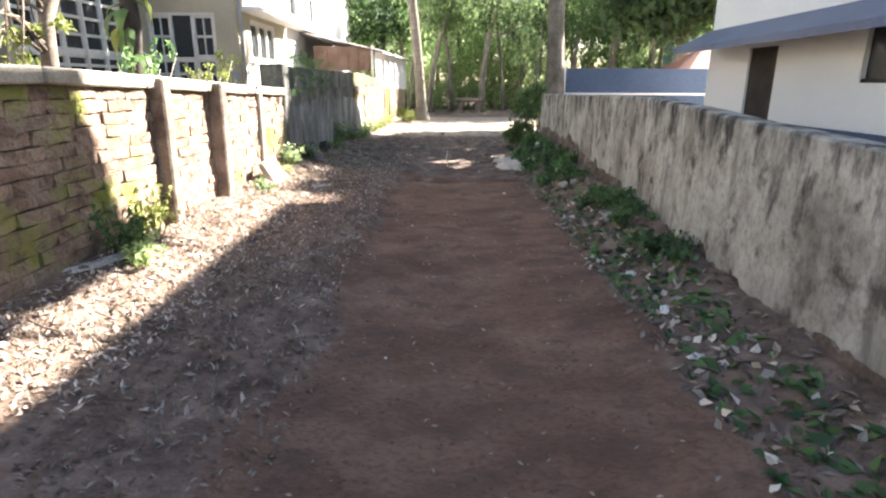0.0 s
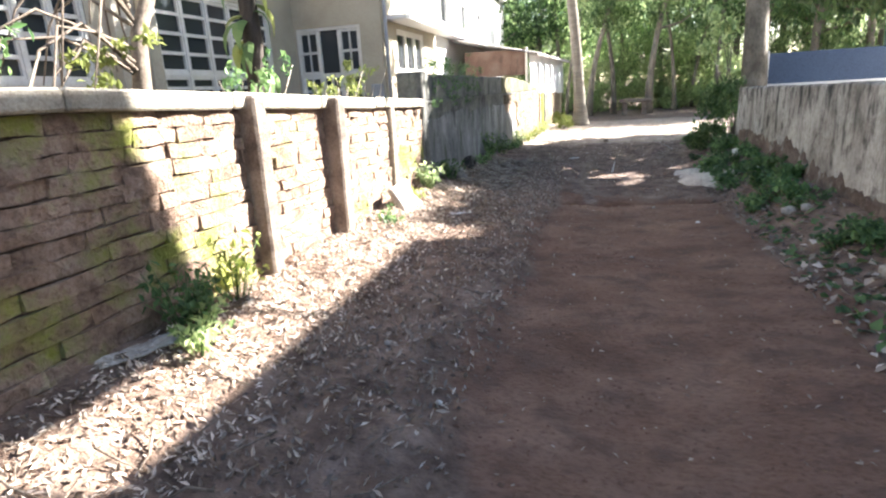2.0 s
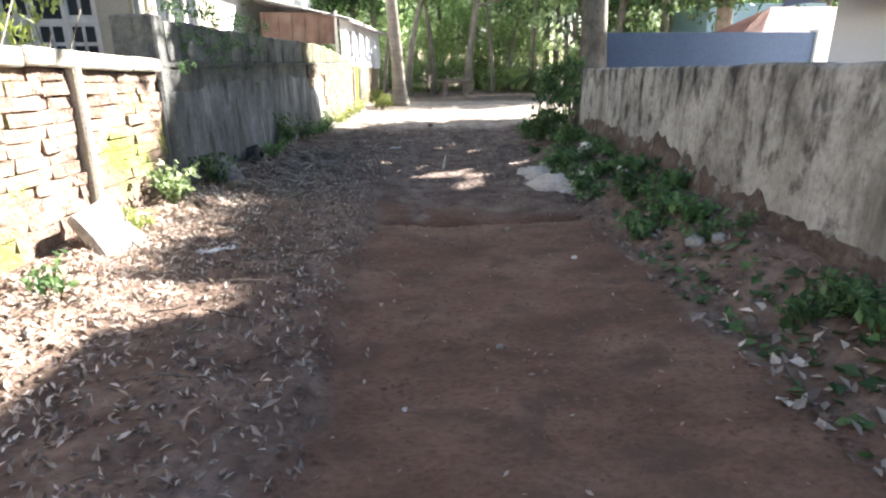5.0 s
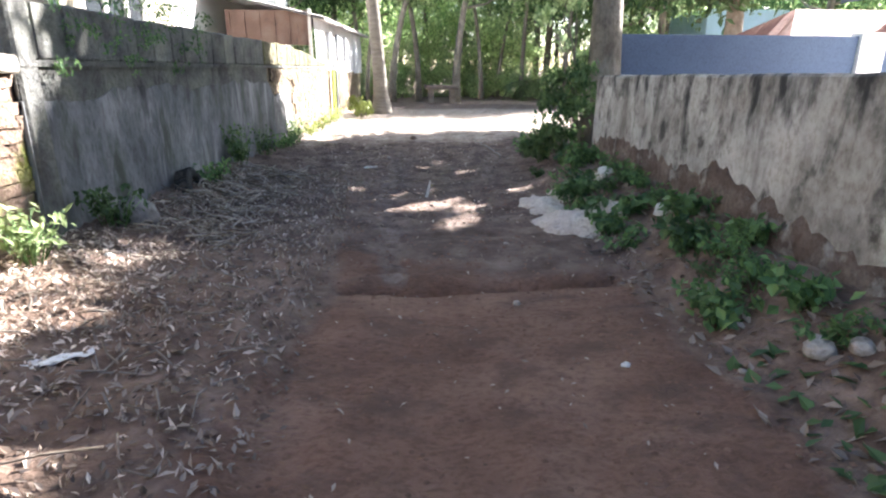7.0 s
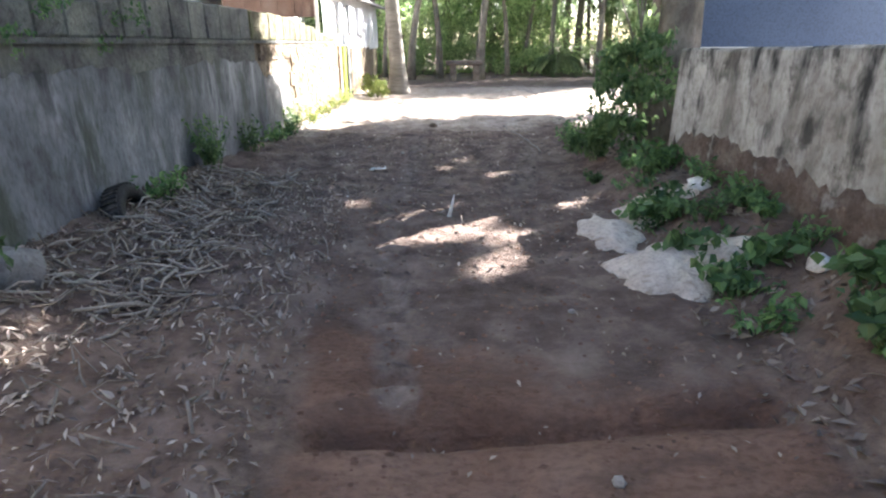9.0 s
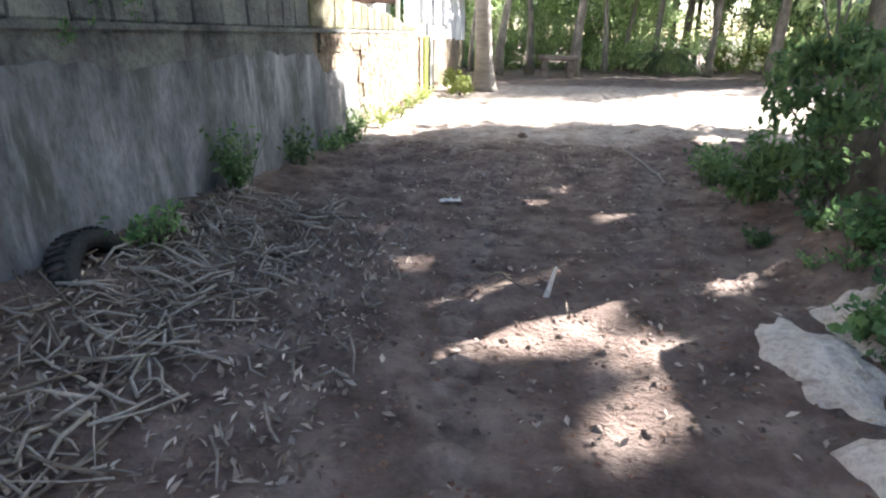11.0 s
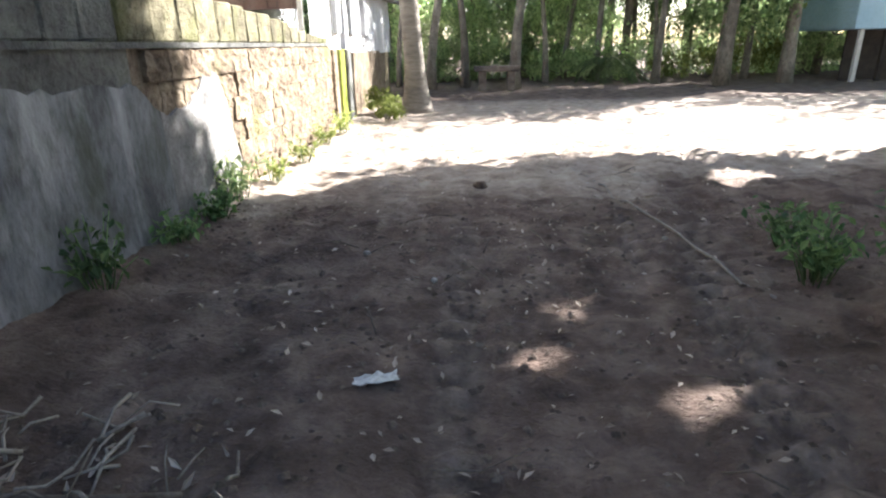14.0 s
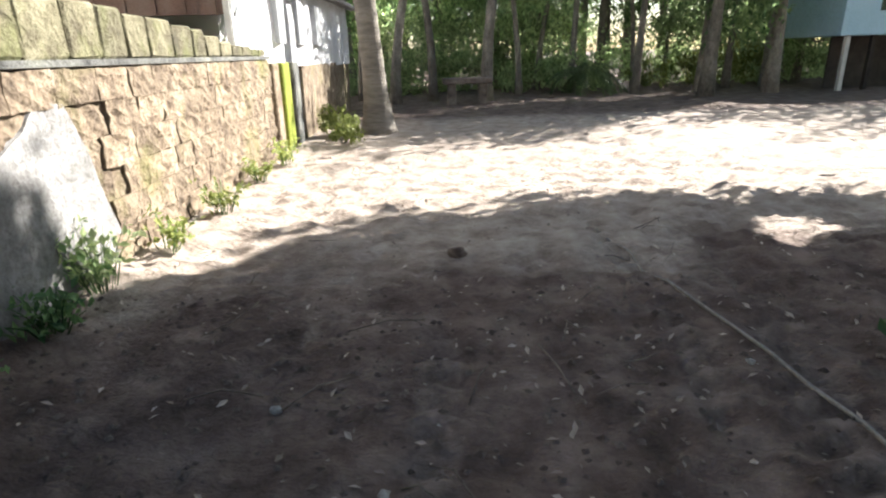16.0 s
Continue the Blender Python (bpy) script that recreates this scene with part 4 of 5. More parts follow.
for k in range(32):
    row = k // 16
    x = -16 + (k % 16) * 3.0 + rng.uniform(-1.2, 1.2) + row * 1.3
    y = 42.5 + row * 5.5 + rng.uniform(-1.5, 1.5)
    s = rng.uniform(0.8, 1.25)
    src = GROVE[(k * 7 + row) % 3]
    c = copy_thing(src, pose(x, y, -0.05, 0, 0, rng.uniform(0, 360)))
    c.scale = (s, s, s)
for k, (x, y) in enumerate(((10.2, 35.6), (16, 39), (20, 34), (22, 27), (24, 21), (-6.5, 37))):
    c = copy_thing(GROVE[k % 3], pose(x, y, -0.05, 0, 0, k * 77))
# two trees added so their unseen crowns shade the clearing's far side
for k, (x, y) in enumerate(((9.4, 33.6), (12.0, 34.2))):
    copy_thing(GROVE[2], pose(x, y, -0.05, 0, 0, 40 + k * 95))
for x, y, h, l in ((6.0, 37.5, 8.5, (0.4, 0.3)), (9.6, 44.0, 9.0, (-0.6, 0)), (13.4, 37.0, 9.5, (0.3, 0.6)), (-2.5, 39.0, 10.0, (-0.8, 0.2))):
    palm("coconut palm in the grove", x, y, h, 0.2, l, 12)


def bush(label, x, y, blobs, n, leaf, m_, name="bush", ratio=0.45, rooted=True):
    t = thing(name, label, "bush", pose(x, y, gz(x, y)))
    if rooted:
        bm = bmesh.new()
        for k in range(7):
            a = k * 0.9
            b = blobs[k % len(blobs)]
            tube(bm, [(0.05 * math.cos(a), 0.05 * math.sin(a), -0.03), (b[0] * 0.6, b[1] * 0.6, b[2] * 0.6), (b[0] + 0.2 * math.cos(a), b[1] + 0.2 * math.sin(a), b[2])], [0.018, 0.012, 0.006], 5)
        part("stem", bm, M_BARK, t)["kind"] = "stuff"
    pts = crown_points(blobs, n)
    pts = thinned(pts[pts[:, 2] > 0.02], x, y, gz(x, y), leaf * 0.45)
    part("foliage", leaves_mesh("foliage", pts, leaf, m_, ratio=ratio), None, t)["kind"] = "stuff"
    return t


bush("dense shrub at the foot of the grey tree", 2.25, 14.75, ((0, 0, 0.75, 0.42), (0.15, 0.25, 1.25, 0.38), (-0.3, -0.1, 0.4, 0.34), (-0.2, 0.35, 1.0, 0.35), (-0.45, 0.3, 0.3, 0.3)), 2600, 0.1, L_SHRUB)
bush("bright undergrowth at the edge of the grove", 5.2, 37.2, ((0, 0, 0.8, 1.0), (1.5, 0.2, 0.6, 0.9), (-1.3, 0.1, 0.5, 0.8)), 1800, 0.2, L_BRIGHT)
bush("bright undergrowth at the edge of the grove", -0.5, 38.2, ((0, 0, 0.9, 1.1), (1.9, 0.2, 1.2, 1.2), (-1.8, 0.1, 0.7, 1.0)), 2200, 0.2, L_BRIGHT)
bush("bright undergrowth at the edge of the grove", 10.8, 38.0, ((0, 0, 0.8, 1.0), (2.0, 0.2, 1.0, 1.1), (-1.5, 0.1, 0.5, 0.8)), 2000, 0.2, L_YELLOW)
bush("sunlit weeds at the foot of the palm", -1.55, 25.7, ((0, 0, 0.25, 0.35), (-0.3, 0.6, 0.3, 0.35), (0.2, -0.5, 0.15, 0.25)), 900, 0.1, L_YELLOW)
mound = thing("frond_heap", "heap of cut palm fronds at the grove's edge", "frond heap", pose(6.2, 36.0, 0.0))
for k in range(16):
    f = part("frond", FRONDS[k % 3], None, mound)
    f.matrix_basis = pose(0, 0, 0.9, rng.uniform(-15, 15), rng.uniform(-5, 35), k * 67) @ Matrix.Scale(0.62, 4)
for k in range(15):
    c = copy_thing(GROVE[1], pose(-13 + 2.6 * k + rng.uniform(-1, 1), 39.5 + rng.uniform(-0.6, 1.5) + 0.25 * abs(k - 6), -1.3, 0, 0, rng.uniform(0, 360)))
    c.scale = (0.72, 0.72, 0.62)

# ---- litter and loose things ----
litter("dry_leaf_litter", "dry brown leaves and chips over grey soil", 6500, -0.75, -2.85, -0.5, 14.5, 0.045, M_DRY, 0.6, 0.85)
# dense pale chips carry part of the strip's sunlight in their colour
litter("dry_leaf_litter", "pale dry bark chips, massed to brighten the sunny strip", 4200, -1.85, -2.85, 2.5, 11, 0.052, M_CHIP, 0.5, 0.8, 0.3)
litter("dry_leaf_litter", "fallen leaves along the foot of the stained wall", 1100, 1.4, 2.3, 0.5, 12.5, 0.085, M_DRY, 0.6)
litter("green_leaf_litter", "fallen green leaves along the foot of the stained wall", 420, 1.5, 2.15, 1.0, 9, 0.11, L_WEED, 0.5, 1.0, 0.6)
litter("dry_leaf_litter", "scattered pale chips on the verge", 1200, -0.9, -2.6, 4, 14, 0.05, M_CHIP, 0.5, 1.0, 0.3)
litter("dry_leaf_litter", "sparse crumbs and dry leaves on the lane", 900, -0.9, 1.6, 0.5, 20, 0.035, M_DRY, 0.4)
litter("dry_leaf_litter", "dry leaves on the shaded earth", 1100, -2.4, 3.0, 12, 24, 0.05, M_DRY, 0.4)

litter("dry_leaf_litter", "large curled dry leaves over the verge", 2200, -0.85, -2.8, 2.5, 14.5, 0.075, M_DRY, 1.0, 1.0, 0.34)
litter("dry_leaf_litter", "large pale dry leaves over the verge", 420, -0.85, -2.8, 2.5, 15, 0.07, M_CHIP, 1.0, 1.0, 0.28)
litter("dry_leaf_litter", "pale curled leaves along the foot of the stained wall", 170, 1.4, 2.1, 0.8, 8, 0.09, M_CHIP, 0.7, 1.0, 0.6)
litter("green_leaf_litter", "large fallen green leaves by the stained wall", 110, 1.5, 2.1, 1.2, 6.5, 0.13, L_WEED, 0.7, 1.0, 0.55)


def clods(name, label, n, x0, x1, y0, y1, r, material):
    V, F = [], []
    base = [(1, 0, 0), (-1, 0, 0), (0, 1, 0), (0, -1, 0), (0, 0, 1), (0, 0, -0.6)]
    tri = [(0, 2, 4), (2, 1, 4), (1, 3, 4), (3, 0, 4), (2, 0, 5), (1, 2, 5), (3, 1, 5), (0, 3, 5)]
    for k in range(n):
        x, y = random.uniform(x0, x1), random.uniform(y0, y1)
        s, a = r * random.uniform(0.4, 1.5), random.uniform(0, 6.3)
        z = gz(x, y)
        i = len(V)
        for bx, by, bz in base:
            q = s * random.uniform(0.7, 1.2)
            V.append((x + q * (bx * math.cos(a) - by * math.sin(a)), y + q * (bx * math.sin(a) + by * math.cos(a)), z + q * bz * 0.6))
        F += [tuple(i + j for j in t) for t in tri]
    return tagged(new(name, mesh_from(name, V, F, material)), label, "soil clods", kind="stuff")


clods("soil_clods", "small crumbled earth clods on the lane", 3200, -0.9, 1.7, 0.5, 14, 0.015, M_GROUND)
clods("soil_clods", "rough grey-brown clods on the verge", 2600, -2.85, -0.8, 0, 15, 0.022, M_SOIL)
clods("soil_clods", "rough earth clods beside the stained wall", 700, 1.5, 2.3, 0.5, 14, 0.022, M_SOIL)
clods("soil_clods", "crumbled earth in the clearing", 3000, -2.4, 4, 12, 18.4, 0.022, M_EARTH)


def sticks(name, label, n, x0, x1, y0, y1, lmin, lmax, r, material=None):
    bm = bmesh.new()
    for k in range(n):
        x, y, a, ln = random.uniform(x0, x1), random.uniform(y0, y1), random.uniform(0, 6.3), random.uniform(lmin, lmax)
        rr = r * random.uniform(0.5, 1.3)
        pts = []
        for f in (-0.5, 0.0, 0.5):
            px, py = x + ln * f * math.cos(a) + random.uniform(-0.02, 0.02), y + ln * f * math.sin(a) + random.uniform(-0.02, 0.02)
            pts.append((max(px, wall_x(py) + 0.03), py, gz(px, py) + rr + random.uniform(0, 0.08)))
        tube(bm, pts, [rr, rr * 0.9, rr * 0.6], 5)
    me = bpy.data.meshes.new(name)
    bm.to_mesh(me)
    bm.free()
    me.materials.append(material or M_STICK)
    return tagged(new(name, me), label, "dry sticks", kind="stuff")


sticks("dry_sticks", "heap of dry sticks and stalks against the mouldy wall", 100, -2.65, -1.6, 11.0, 14.6, 0.25, 0.75, 0.008)
sticks("dry_sticks", "short pale stalks and straw in the stick heap", 280, -2.6, -1.55, 11.2, 15.0, 0.08, 0.34, 0.009, M_STRAW)
sticks("dry_sticks", "short pale stalks and straw on the verge", 120, -2.5, -0.9, 8.5, 15.0, 0.06, 0.25, 0.007, M_STRAW)
sticks("dry_sticks", "scattered dry twigs on the verge", 130, -2.7, -1.0, 3, 11, 0.1, 0.35, 0.006)
sticks("dry_sticks", "thin twigs on the shaded earth", 40, -1.5, 2.2, 13, 20, 0.15, 0.5, 0.005)


def stone(label, x, y, r, m_=None, name="stone", flat=0.65):
    bm = bmesh.new()
    bmesh.ops.create_icosphere(bm, subdivisions=2, radius=r)
    for v in bm.verts:
        d = 1 + 0.55 * noise.noise(v.co * (1.7 / r) + Vector((x * 3, y * 3, 0)))
        v.co = Vector((v.co.x * d, v.co.y * d * 0.85, v.co.z * d * flat))
    me = bpy.data.meshes.new(name)
    bm.to_mesh(me)
    bm.free()
    me.materials.append(m_ or M_STONE)
    me.shade_smooth()
    ob = new(name, me)
    ob.matrix_basis = pose(x, y, gz(x, y) + r * flat * 0.35, 0, 0, x * 200)
    return tagged(ob, label, "stone")


stone("rounded pale stone at the foot of the stained wall", 1.98, 6.6, 0.1)
stone("broken pale rock among weeds", 1.92, 8.87, 0.09)
stone("broken pale rock among weeds", 2.04, 8.76, 0.065)
stone("pale crumpled lump at the weedy verge", 2.2, 13.0, 0.1, M_PAPER)
stone("pale crumpled lump at the weedy verge", 2.15, 11.3, 0.09, M_PAPER)
stone("small dark stone on the shaded earth", 0.02, 19.0, 0.08, M_SOIL)
stone("small white stone in the litter", 1.72, 4.9, 0.05, M_PAPER)
stone("crumpled pale grey sacking beside the mouldy wall", -2.56, 11.45, 0.19, M_PLASTERPATCH, "sacking", 0.8)
bm = boxed(-0.05, -0.2, 0.0, 0.05, 0.2, 0.42, bevel=0.02)
bmesh.ops.subdivide_edges(bm, edges=bm.edges, cuts=1, use_grid_fill=True)
for v in bm.verts:
    v.co += Vector((0.02, 0.04, 0.05)) * noise.noise(v.co * 6)
slab = part("stone_slab", bm, M_STONE)
slab.matrix_basis = pose(-2.5, 8.8, gz(-2.5, 8.8) - 0.05, 12, -28, -20)
tagged(slab, "broken grey slab leaning at the brick wall", "stone slab")
tyre = thing("tyre", "old black tyre half buried against the mouldy wall", "tyre", pose(-2.58, 12.95, 0.1, 0, 72, 4))
bm = bmesh.new()
RIM = ((0.2, -0.07), (0.25, -0.095), (0.3, -0.08), (0.315, 0.0), (0.3, 0.08), (0.25, 0.095), (0.2, 0.07), (0.22, 0.0))
rings = [[bm.verts.new((r * math.cos(k * math.pi / 18), r * math.sin(k * math.pi / 18), h)) for r, h in RIM] for k in range(36)]
for k in range(36):
    a, b = rings[k], rings[(k + 1) % 36]
    for i in range(8):
        bm.faces.new((a[i], b[i], b[(i + 1) % 8], a[(i + 1) % 8])).smooth = True
part("carcass", bm, M_RUBBER, tyre)
TREAD = boxed(0.305, -0.011, -0.07, 0.323, 0.011, 0.07, bevel=0.003)
tread_mesh = bpy.data.meshes.new("tread_bar")
TREAD.to_mesh(tread_mesh)
TREAD.free()
for k in range(40):
    part("tread_bar", tread_mesh, M_RUBBER, tyre).matrix_basis = pose(0, 0, 0, 0, 0, k * 9)


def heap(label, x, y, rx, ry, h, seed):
    """A low spread heap with a ragged foot, its pale colour standing in for sunlight."""
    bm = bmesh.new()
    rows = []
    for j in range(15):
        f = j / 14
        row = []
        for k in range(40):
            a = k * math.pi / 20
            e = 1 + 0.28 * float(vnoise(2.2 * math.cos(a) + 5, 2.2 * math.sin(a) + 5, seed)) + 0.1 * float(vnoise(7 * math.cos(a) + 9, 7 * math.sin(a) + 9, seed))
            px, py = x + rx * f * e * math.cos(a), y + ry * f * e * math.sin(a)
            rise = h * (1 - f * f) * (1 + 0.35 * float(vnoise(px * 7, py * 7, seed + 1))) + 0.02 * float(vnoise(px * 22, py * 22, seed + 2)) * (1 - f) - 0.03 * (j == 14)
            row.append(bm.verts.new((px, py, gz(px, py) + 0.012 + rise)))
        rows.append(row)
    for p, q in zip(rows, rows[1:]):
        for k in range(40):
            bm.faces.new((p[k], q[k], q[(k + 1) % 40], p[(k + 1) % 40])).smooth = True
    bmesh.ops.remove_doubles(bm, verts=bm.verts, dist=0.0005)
    return tagged(part("sand_mound", bm, M_SUNSAND), label, "sand mound")


# Pale mounds paint sun patches; only the first is also a heap.
heap("low sand heap at the lane's edge, coloured as if sunlit", 1.58, 11.85, 0.42, 0.42, 0.13, 21)
heap("thin raised patch beside the weeds, coloured as a sunlit spot", 1.38, 12.75, 0.24, 0.4, 0.04, 24)
heap("thin raised patch beside the weeds, coloured as a sunlit spot", 1.85, 13.1, 0.3, 0.35, 0.08, 27)
for k in range(26):
    stone("small pale pebble on bare earth", rng.uniform(-2.4, 2.1), rng.uniform(2, 20), rng.uniform(0.012, 0.03), M_STONE if k % 3 else M_PAPER, "pebble")


def scrap(label, x, y, w, l, m_, turn):
    """A crumpled flat scrap."""
    bm = bmesh.new()
    bmesh.ops.create_grid(bm, x_segments=7, y_segments=5, size=0.5)
    for v in bm.verts:
        e = 1 - 0.25 * abs(noise.noise(v.co * 4 + Vector((x, y, 0))))
        v.co = Vector((v.co.x * l * e, v.co.y * w * (1 - 0.6 * abs(v.co.x)), 0.05 * abs(noise.noise(v.co * 5 + Vector((y, x, 2)))) + 0.015))
    me = bpy.data.meshes.new("scrap")
    bm.to_mesh(me)
    bm.free()
    me.materials.append(m_)
    ob = new("scrap", me)
    ob.matrix_basis = pose(x, y, gz(x, y), 0, 0, turn)
    m = ob.modifiers.new("thick", "SOLIDIFY")
    m.thickness = 0.004
    return tagged(ob, label, "litter")


scrap("torn white plastic scrap on the verge", -1.95, 9.1, 0.09, 0.32, M_PAPER, 30)
scrap("pale fallen leaf sheath on the earth", -0.72, 15.27, 0.09, 0.22, M_PAPER, 10)
scrap("pale scrap among green litter", 1.68, 4.0, 0.07, 0.14, M_PAPER, 70)
scrap("pale scrap among green litter", 1.62, 3.3, 0.06, 0.12, M_PAPER, 20)
spike = boxed(-0.022, -0.012, -0.03, 0.022, 0.012, 0.22, bevel=0.006)
for v in spike.verts:
    v.co.x *= 1 - 0.8 * max(0.0, v.co.z) / 0.22
    v.co.x += 0.25 * max(0.0, v.co.z) ** 1.5
husk = part("husk", spike, M_PAPER)
husk.matrix_basis = pose(0.08, 13.4, gz(0.08, 13.4), 4, 6, 10)
tagged(husk, "upright pale palm husk stuck in the earth", "palm husk")
scrap("flat grey board at the brick wall", -2.75, 4.35, 0.2, 0.6, M_STONE, 70)
bm = bmesh.new()
pts = [(1.27 + 0.026 * k + 0.02 * math.sin(k), 19.9 - 0.32 * k, 0) for k in range(13)]
pts = [(x, y, gz(x, y) + 0.012) for x, y, z in pts]
tube(bm, pts, [0.011] * len(pts), 6)
me = bpy.data.meshes.new("rope")
bm.to_mesh(me)
bm.free()
me.materials.append(M_ROPE)
tagged(new("rope", me), "thin grey rope lying across the tyre tracks", "rope")


# ---- weeds ----
def weed(label, x, y, r, h, n, leaf, m_, group="", ratio=0.5):
    t = thing("weed", label, "weed", pose(x, y, gz(x, y)), group)
    bm = bmesh.new()
    pts = []
    for k in range(max(4, n // 9)):
        a, q = random.uniform(0, 6.3), r * math.sqrt(random.random())
        tip = (q * math.cos(a), q * math.sin(a), h * random.uniform(0.4, 1.0))
        tube(bm, [(tip[0] * 0.3, tip[1] * 0.3, -0.02), (tip[0] * 0.6, tip[1] * 0.6, tip[2] * 0.6), tip], [0.005, 0.004, 0.002], 4)
        for j in range(9):
            f = random.uniform(0.35, 1.05)
            pts.append((tip[0] * f + random.gauss(0, leaf * 0.5), tip[1] * f + random.gauss(0, leaf * 0.5), max(0.02, tip[2] * f + random.gauss(0, leaf * 0.3))))
    part("stem", bm, L_WEED, t)["kind"] = "stuff"
    part("foliage", leaves_mesh("foliage", pts, leaf, m_, 0.8, ratio), None, t)["kind"] = "stuff"
    return t


W = [weed("low green weed on the verge", 1.95, 5.6, 0.16, 0.16, 70, 0.06, L_WEED, "verge weeds"),
     weed("low green weed on the verge", 2.1, 7.4, 0.22, 0.24, 100, 0.07, L_WEED, "verge weeds"),
     weed("broad-leaved green weed on the verge", 2.05, 9.2, 0.24, 0.22, 110, 0.085, L_WEED, "verge weeds", 0.65)]
for k in range(62):
    f = rng.random()
    y = 4.5 + 10.0 * f ** 0.75
    x = 2.3 - rng.random() ** 1.5 * (0.35 if y < 7 else 0.62)
    c = copy_thing(W[k % 3], pose(x, y, gz(x, y), 0, 0, rng.uniform(0, 360)))
    s = rng.uniform(0.6, 1.15)
    c.scale = (s, s, s)
for x, y, h, n, m_ in ((-2.72, 4.7, 0.45, 260, L_WEED), (-2.5, 4.5, 0.25, 160, L_BRIGHT), (-2.78, 5.3, 0.5, 160, L_YELLOW), (-2.7, 10.2, 0.4, 220, L_BRIGHT), (-2.6, 9.2, 0.2, 100, L_YELLOW),
                       (-2.62, 11.2, 0.35, 160, L_WEED), (-2.55, 14.8, 0.6, 260, L_SHRUB), (-2.55, 16.3, 0.5, 160, L_SHRUB), (-2.5, 13.3, 0.3, 120, L_SHRUB), (-2.45, 17.2, 0.25, 120, L_SHRUB),
                       (-2.42, 18.5, 0.5, 220, L_BRIGHT), (-2.4, 17.9, 0.3, 140, L_WEED), (-2.3, 19.3, 0.3, 120, L_YELLOW), (-2.25, 20.6, 0.35, 140, L_YELLOW), (-2.2, 22.0, 0.35, 140, L_YELLOW), (-2.15, 23.2, 0.4, 160, L_YELLOW),
                       (1.95, 16.3, 0.45, 240, L_SHRUB), (2.3, 16.0, 0.6, 260, L_WEED), (2.2, 17.0, 0.35, 160, L_SHRUB), (2.0, 15.3, 0.4, 200, L_SHRUB), (-2.5, 7.9, 0.15, 60, L_WEED)):
    weed("leafy weeds growing at the wall's foot", x, y, 0.26, h, n, 0.075, m_)

for y, n in ((11.6, 520), (12.6, 600), (13.7, 480)):
    bush("small-leaved creeper hanging over the mouldy parapet", wall_x(y) + 0.06, y, ((-0.12, 0, 2.0, 0.2), (0.0, -0.45, 1.8, 0.2), (0.0, 0.4, 1.85, 0.2), (0.02, 0.05, 1.5, 0.22), (0.02, -0.4, 1.3, 0.14)), n, 0.045, L_WEED, "creeper", rooted=False)
bush("dense leafy branches hanging by the grey tree", 2.6, 15.4, ((-0.4, -0.2, 2.0, 0.4), (-0.2, 0.3, 2.5, 0.45), (0.1, 0.4, 1.6, 0.4)), 900, 0.13, L_BRIGHT)

# ---- garden behind the brick wall ----
shrub = thing("bare_shrub", "tangled dry thorny shrub behind the brick wall", "shrub", pose(-4.1, 5.9, 0))
bm = bmesh.new()
tube(bm, [(0, 0, 0), (0.1, 0.15, 1.4), (0.05, 0.35, 2.3), (0.3, 0.7, 3.3)], [0.11, 0.09, 0.07, 0.05], 8)
part("trunk", bm, M_STICK, shrub)
for k in range(16):
    bm = bmesh.new()
    a, ln = rng.uniform(2.4, 5.6), rng.uniform(0.7, 1.6)
    z = rng.uniform(1.9, 3.0)
    tube(bm, [(0.06, 0.3, z), (ln * 0.3 * math.cos(a), 0.3 + ln * 0.5 * math.sin(a), z + 0.3), (ln * 0.5 * math.cos(a), 0.3 + ln * 0.9 * math.sin(a), z + rng.uniform(-0.3, 0.3)), (ln * 0.6 * math.cos(a), 0.3 + ln * 1.2 * math.sin(a), z - 0.6)], [0.02, 0.014, 0.01, 0.006], 5)
    part("branch", bm, M_STICK, shrub)
part("leaves", leaves_mesh("leaves", crown_points(((0.1, -0.2, 1.9, 0.3), (0.2, -1.4, 1.85, 0.35), (0.3, 0.1, 2.2, 0.2)), 420), 0.09, L_YELLOW), None, shrub)
plant = thing("drooping_plant", "drooping broad-leaved plant with a dark stem", "plant", pose(-4.3, 8.3, 0))
bm = bmesh.new()
tube(bm, [(0, 0, 0), (0.02, 0, 1.5), (0.05, 0.05, 2.4), (0.0, 0.1, 3.6)], [0.13, 0.13, 0.12, 0.1], 9)
part("stem", bm, M_DARKWOOD, plant)
for k in range(13):
    V, F = [], []
    ln, wd = rng.uniform(0.35, 0.55), rng.uniform(0.06, 0.1)
    for j in range(7):
        f = j / 6
        xx, zz = ln * math.sin(f * 1.9) * 0.7, ln * (0.35 * f - 1.15 * f * f)
        ww = wd * math.sin(math.pi * min(0.98, 0.1 + 0.9 * f))
        V += [(xx, -ww, zz - 0.03), (xx, 0, zz), (xx, ww, zz - 0.03)]
        if j:
            i = 3 * j
            F += [(i - 3, i - 2, i + 1, i), (i - 2, i - 1, i + 2, i + 1)]
    lf = part("leaf", mesh_from("leaf", V, F, L_SHRUB if k % 3 else L_YELLOW), None, plant)
    lf.matrix_basis = pose(0.02, 0.03, rng.uniform(2.0, 3.1), 0, 0, k * 137.5)
for k, (x, y) in enumerate(((-3.6, 7.2), (-3.5, 8.9), (-3.6, 4.2), (-3.5, 9.8))):
    bush("thin garden plant just behind the brick wall", x, y, ((0, 0, 1.55, 0.25), (0.1, 0.3, 1.75, 0.2), (0, -0.3, 1.6, 0.2)), 170, 0.08, L_YELLOW if k % 2 else L_WEED, "garden_plant")

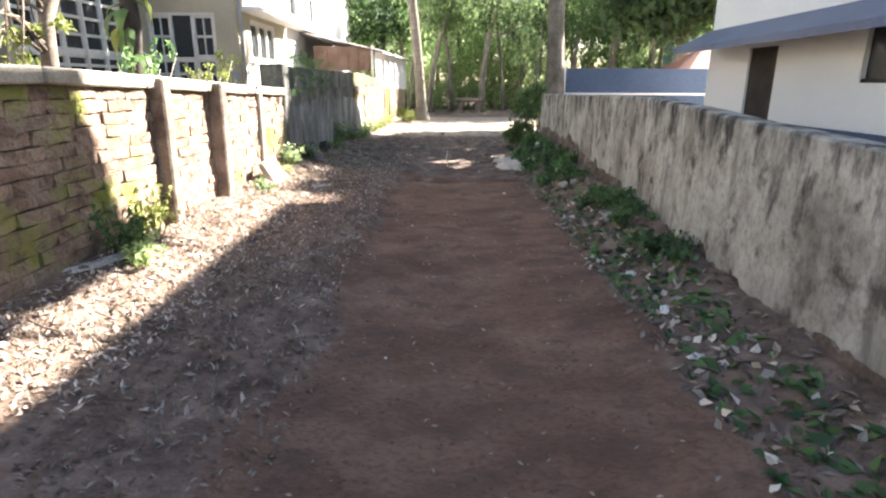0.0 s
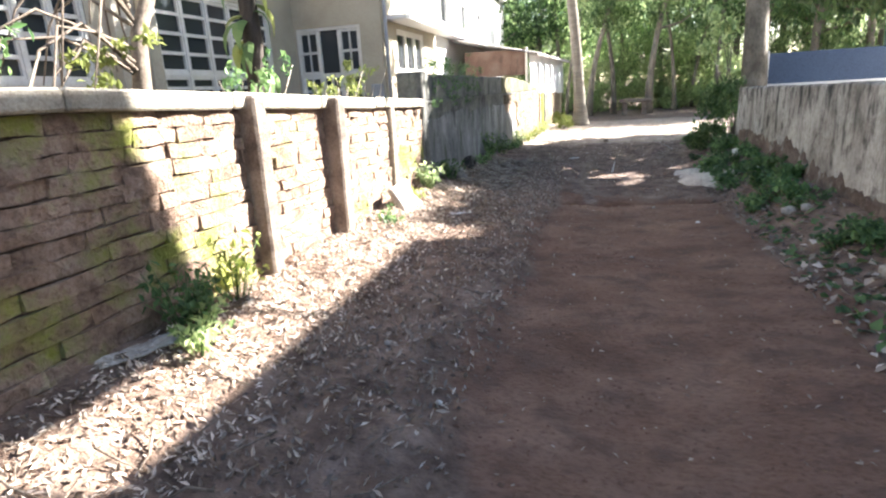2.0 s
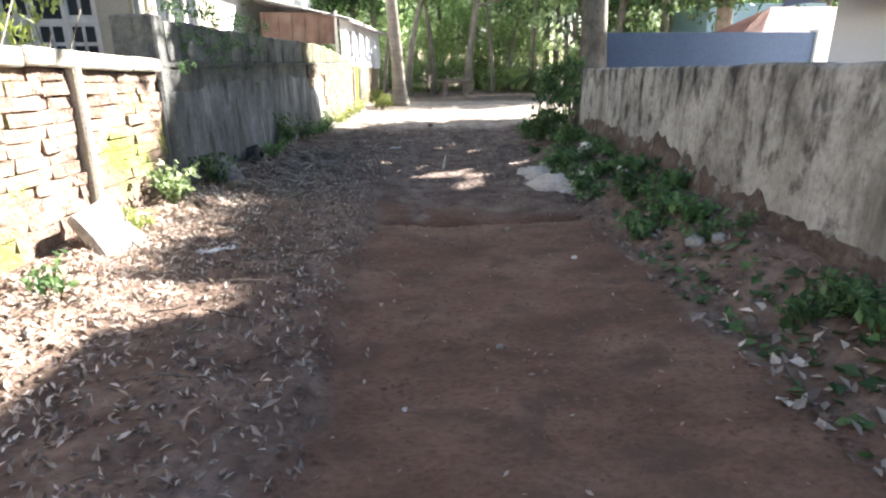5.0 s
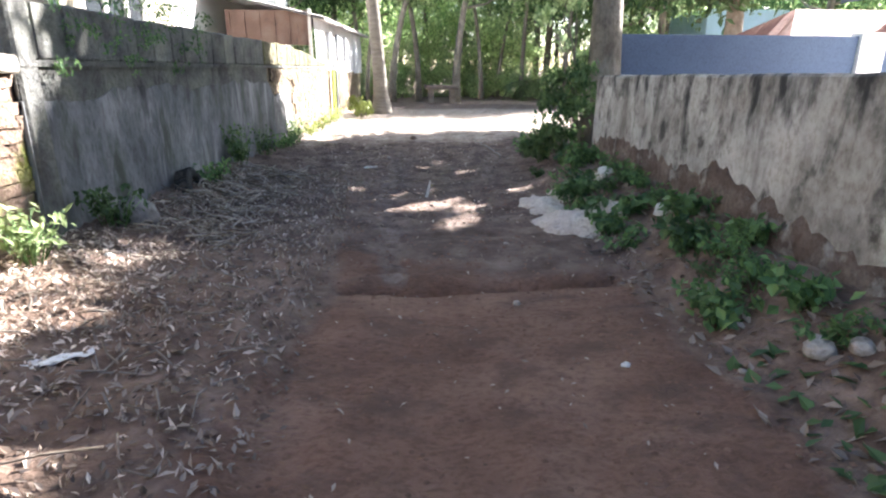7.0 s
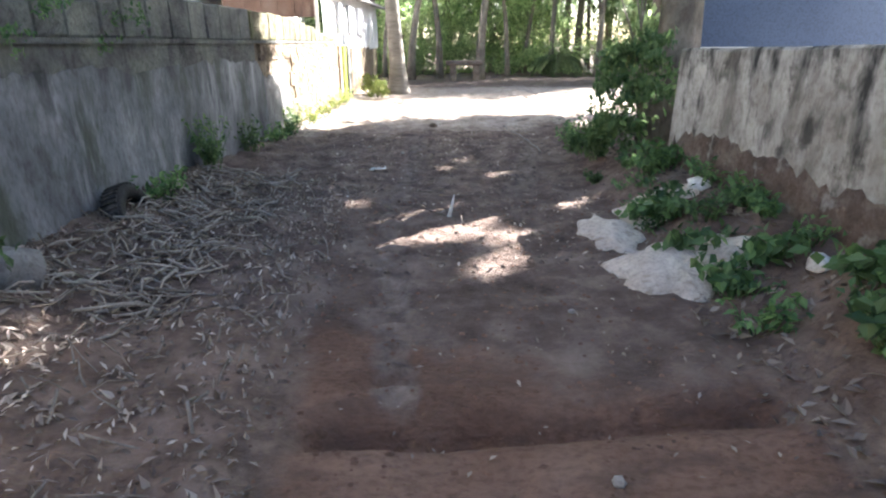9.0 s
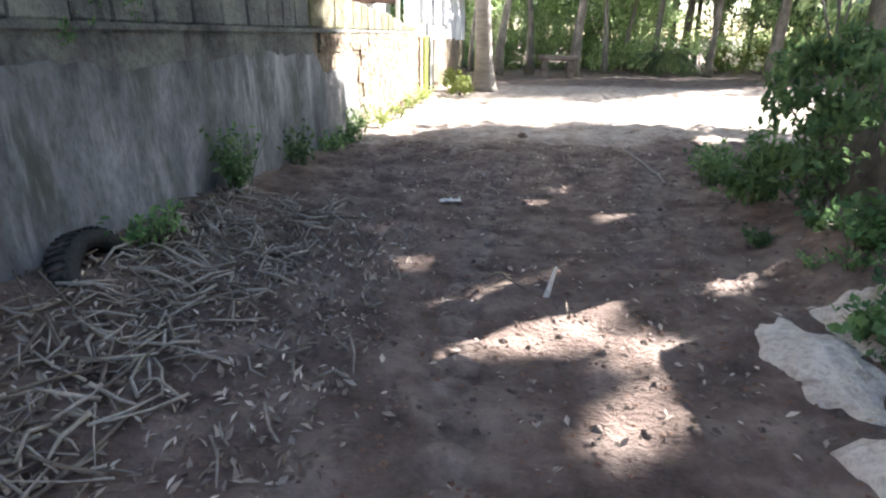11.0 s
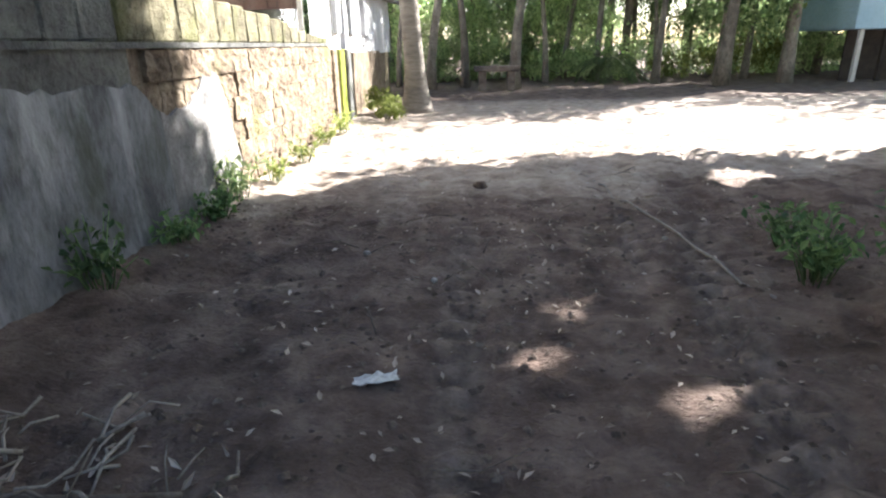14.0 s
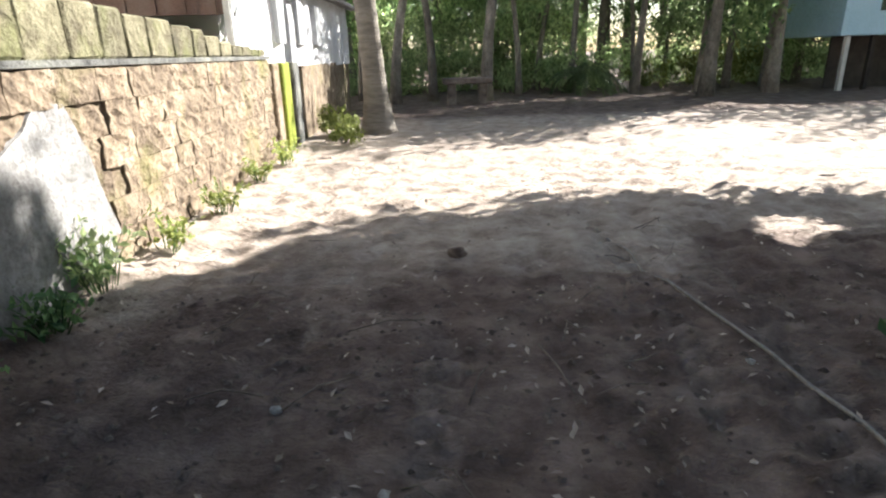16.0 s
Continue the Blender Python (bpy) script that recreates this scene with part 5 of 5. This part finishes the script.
# ---- masonry pieces ----
BRICKS = []
for k in range(8):
    bm = boxed(-0.1, -0.5, -0.5, 0.0, 0.5, 0.5)
    bmesh.ops.subdivide_edges(bm, edges=[e for e in bm.edges if abs(e.verts[0].co.y - e.verts[1].co.y) > 0.5], cuts=2)
    for v in bm.verts:
        corner = abs(v.co.y) > 0.4
        v.co += Vector((random.uniform(-0.016, 0.012) - (0.014 if corner and v.co.x > -0.05 else 0), random.uniform(-0.02, 0.02), random.uniform(-0.09, 0.09)))
    me = bpy.data.meshes.new("brick")
    bm.to_mesh(me)
    bm.free()
    me.materials.append(M_BRICK)
    BRICKS.append(me)
ROWS_OF_BRICK = 15
for r in range(ROWS_OF_BRICK):
    y = 3.0 + (0.16 if r % 2 else 0)
    while y < B1 - 0.06:
        ln = min(random.uniform(0.34, 0.5), B1 - y)
        ym = y + ln / 2
        zb, zt = 0.06, coping_z(ym) - 0.13
        h = (zt - zb) / ROWS_OF_BRICK
        ob = new("brick", random.choice(BRICKS))
        ob.parent = brick_wall
        ob.matrix_basis = Matrix.Translation((wall_x(ym) + random.uniform(-0.012, 0.008), ym, zb + h * (r + 0.5))) @ pose(0, 0, 0, random.uniform(-1.2, 1.2), 0, random.uniform(-1.5, 1.5)) @ Matrix.Diagonal((1, ln - 0.003, h - 0.009, 1))
        y += ln

for r in range(6):
    y = 17.3 + (0.2 if r % 2 else 0)
    while y < 23.85:
        ln = min(random.uniform(0.36, 0.5), 23.88 - y)
        ym, h = y + ln / 2, 0.24
        if ln > 0.12:
            bm = boxed(-0.08, -ln / 2 + 0.003, 0.003, 0.03, ln / 2 - 0.003, h - 0.003)
            bmesh.ops.subdivide_edges(bm, edges=bm.edges, cuts=3, use_grid_fill=True)
            for v in bm.verts:
                v.co += Vector((0.02 * noise.noise(Vector((0, (v.co.y + ym) * 14, (v.co.z + r * 0.24) * 14))) + 0.02 * noise.noise(v.co * 9 + Vector((0, ym * 3, r))), random.uniform(-0.006, 0.006), random.uniform(-0.008, 0.008)))
            ob = part("block", bm, M_LATER, tall_wall)
            ob.matrix_basis = pose(wall_x(ym) - (0.03 if ym < 19.2 and r < 5 else 0.0) - 0.01, ym, 0.05 + h * r, 0, 0, -2.4)
        y += ln
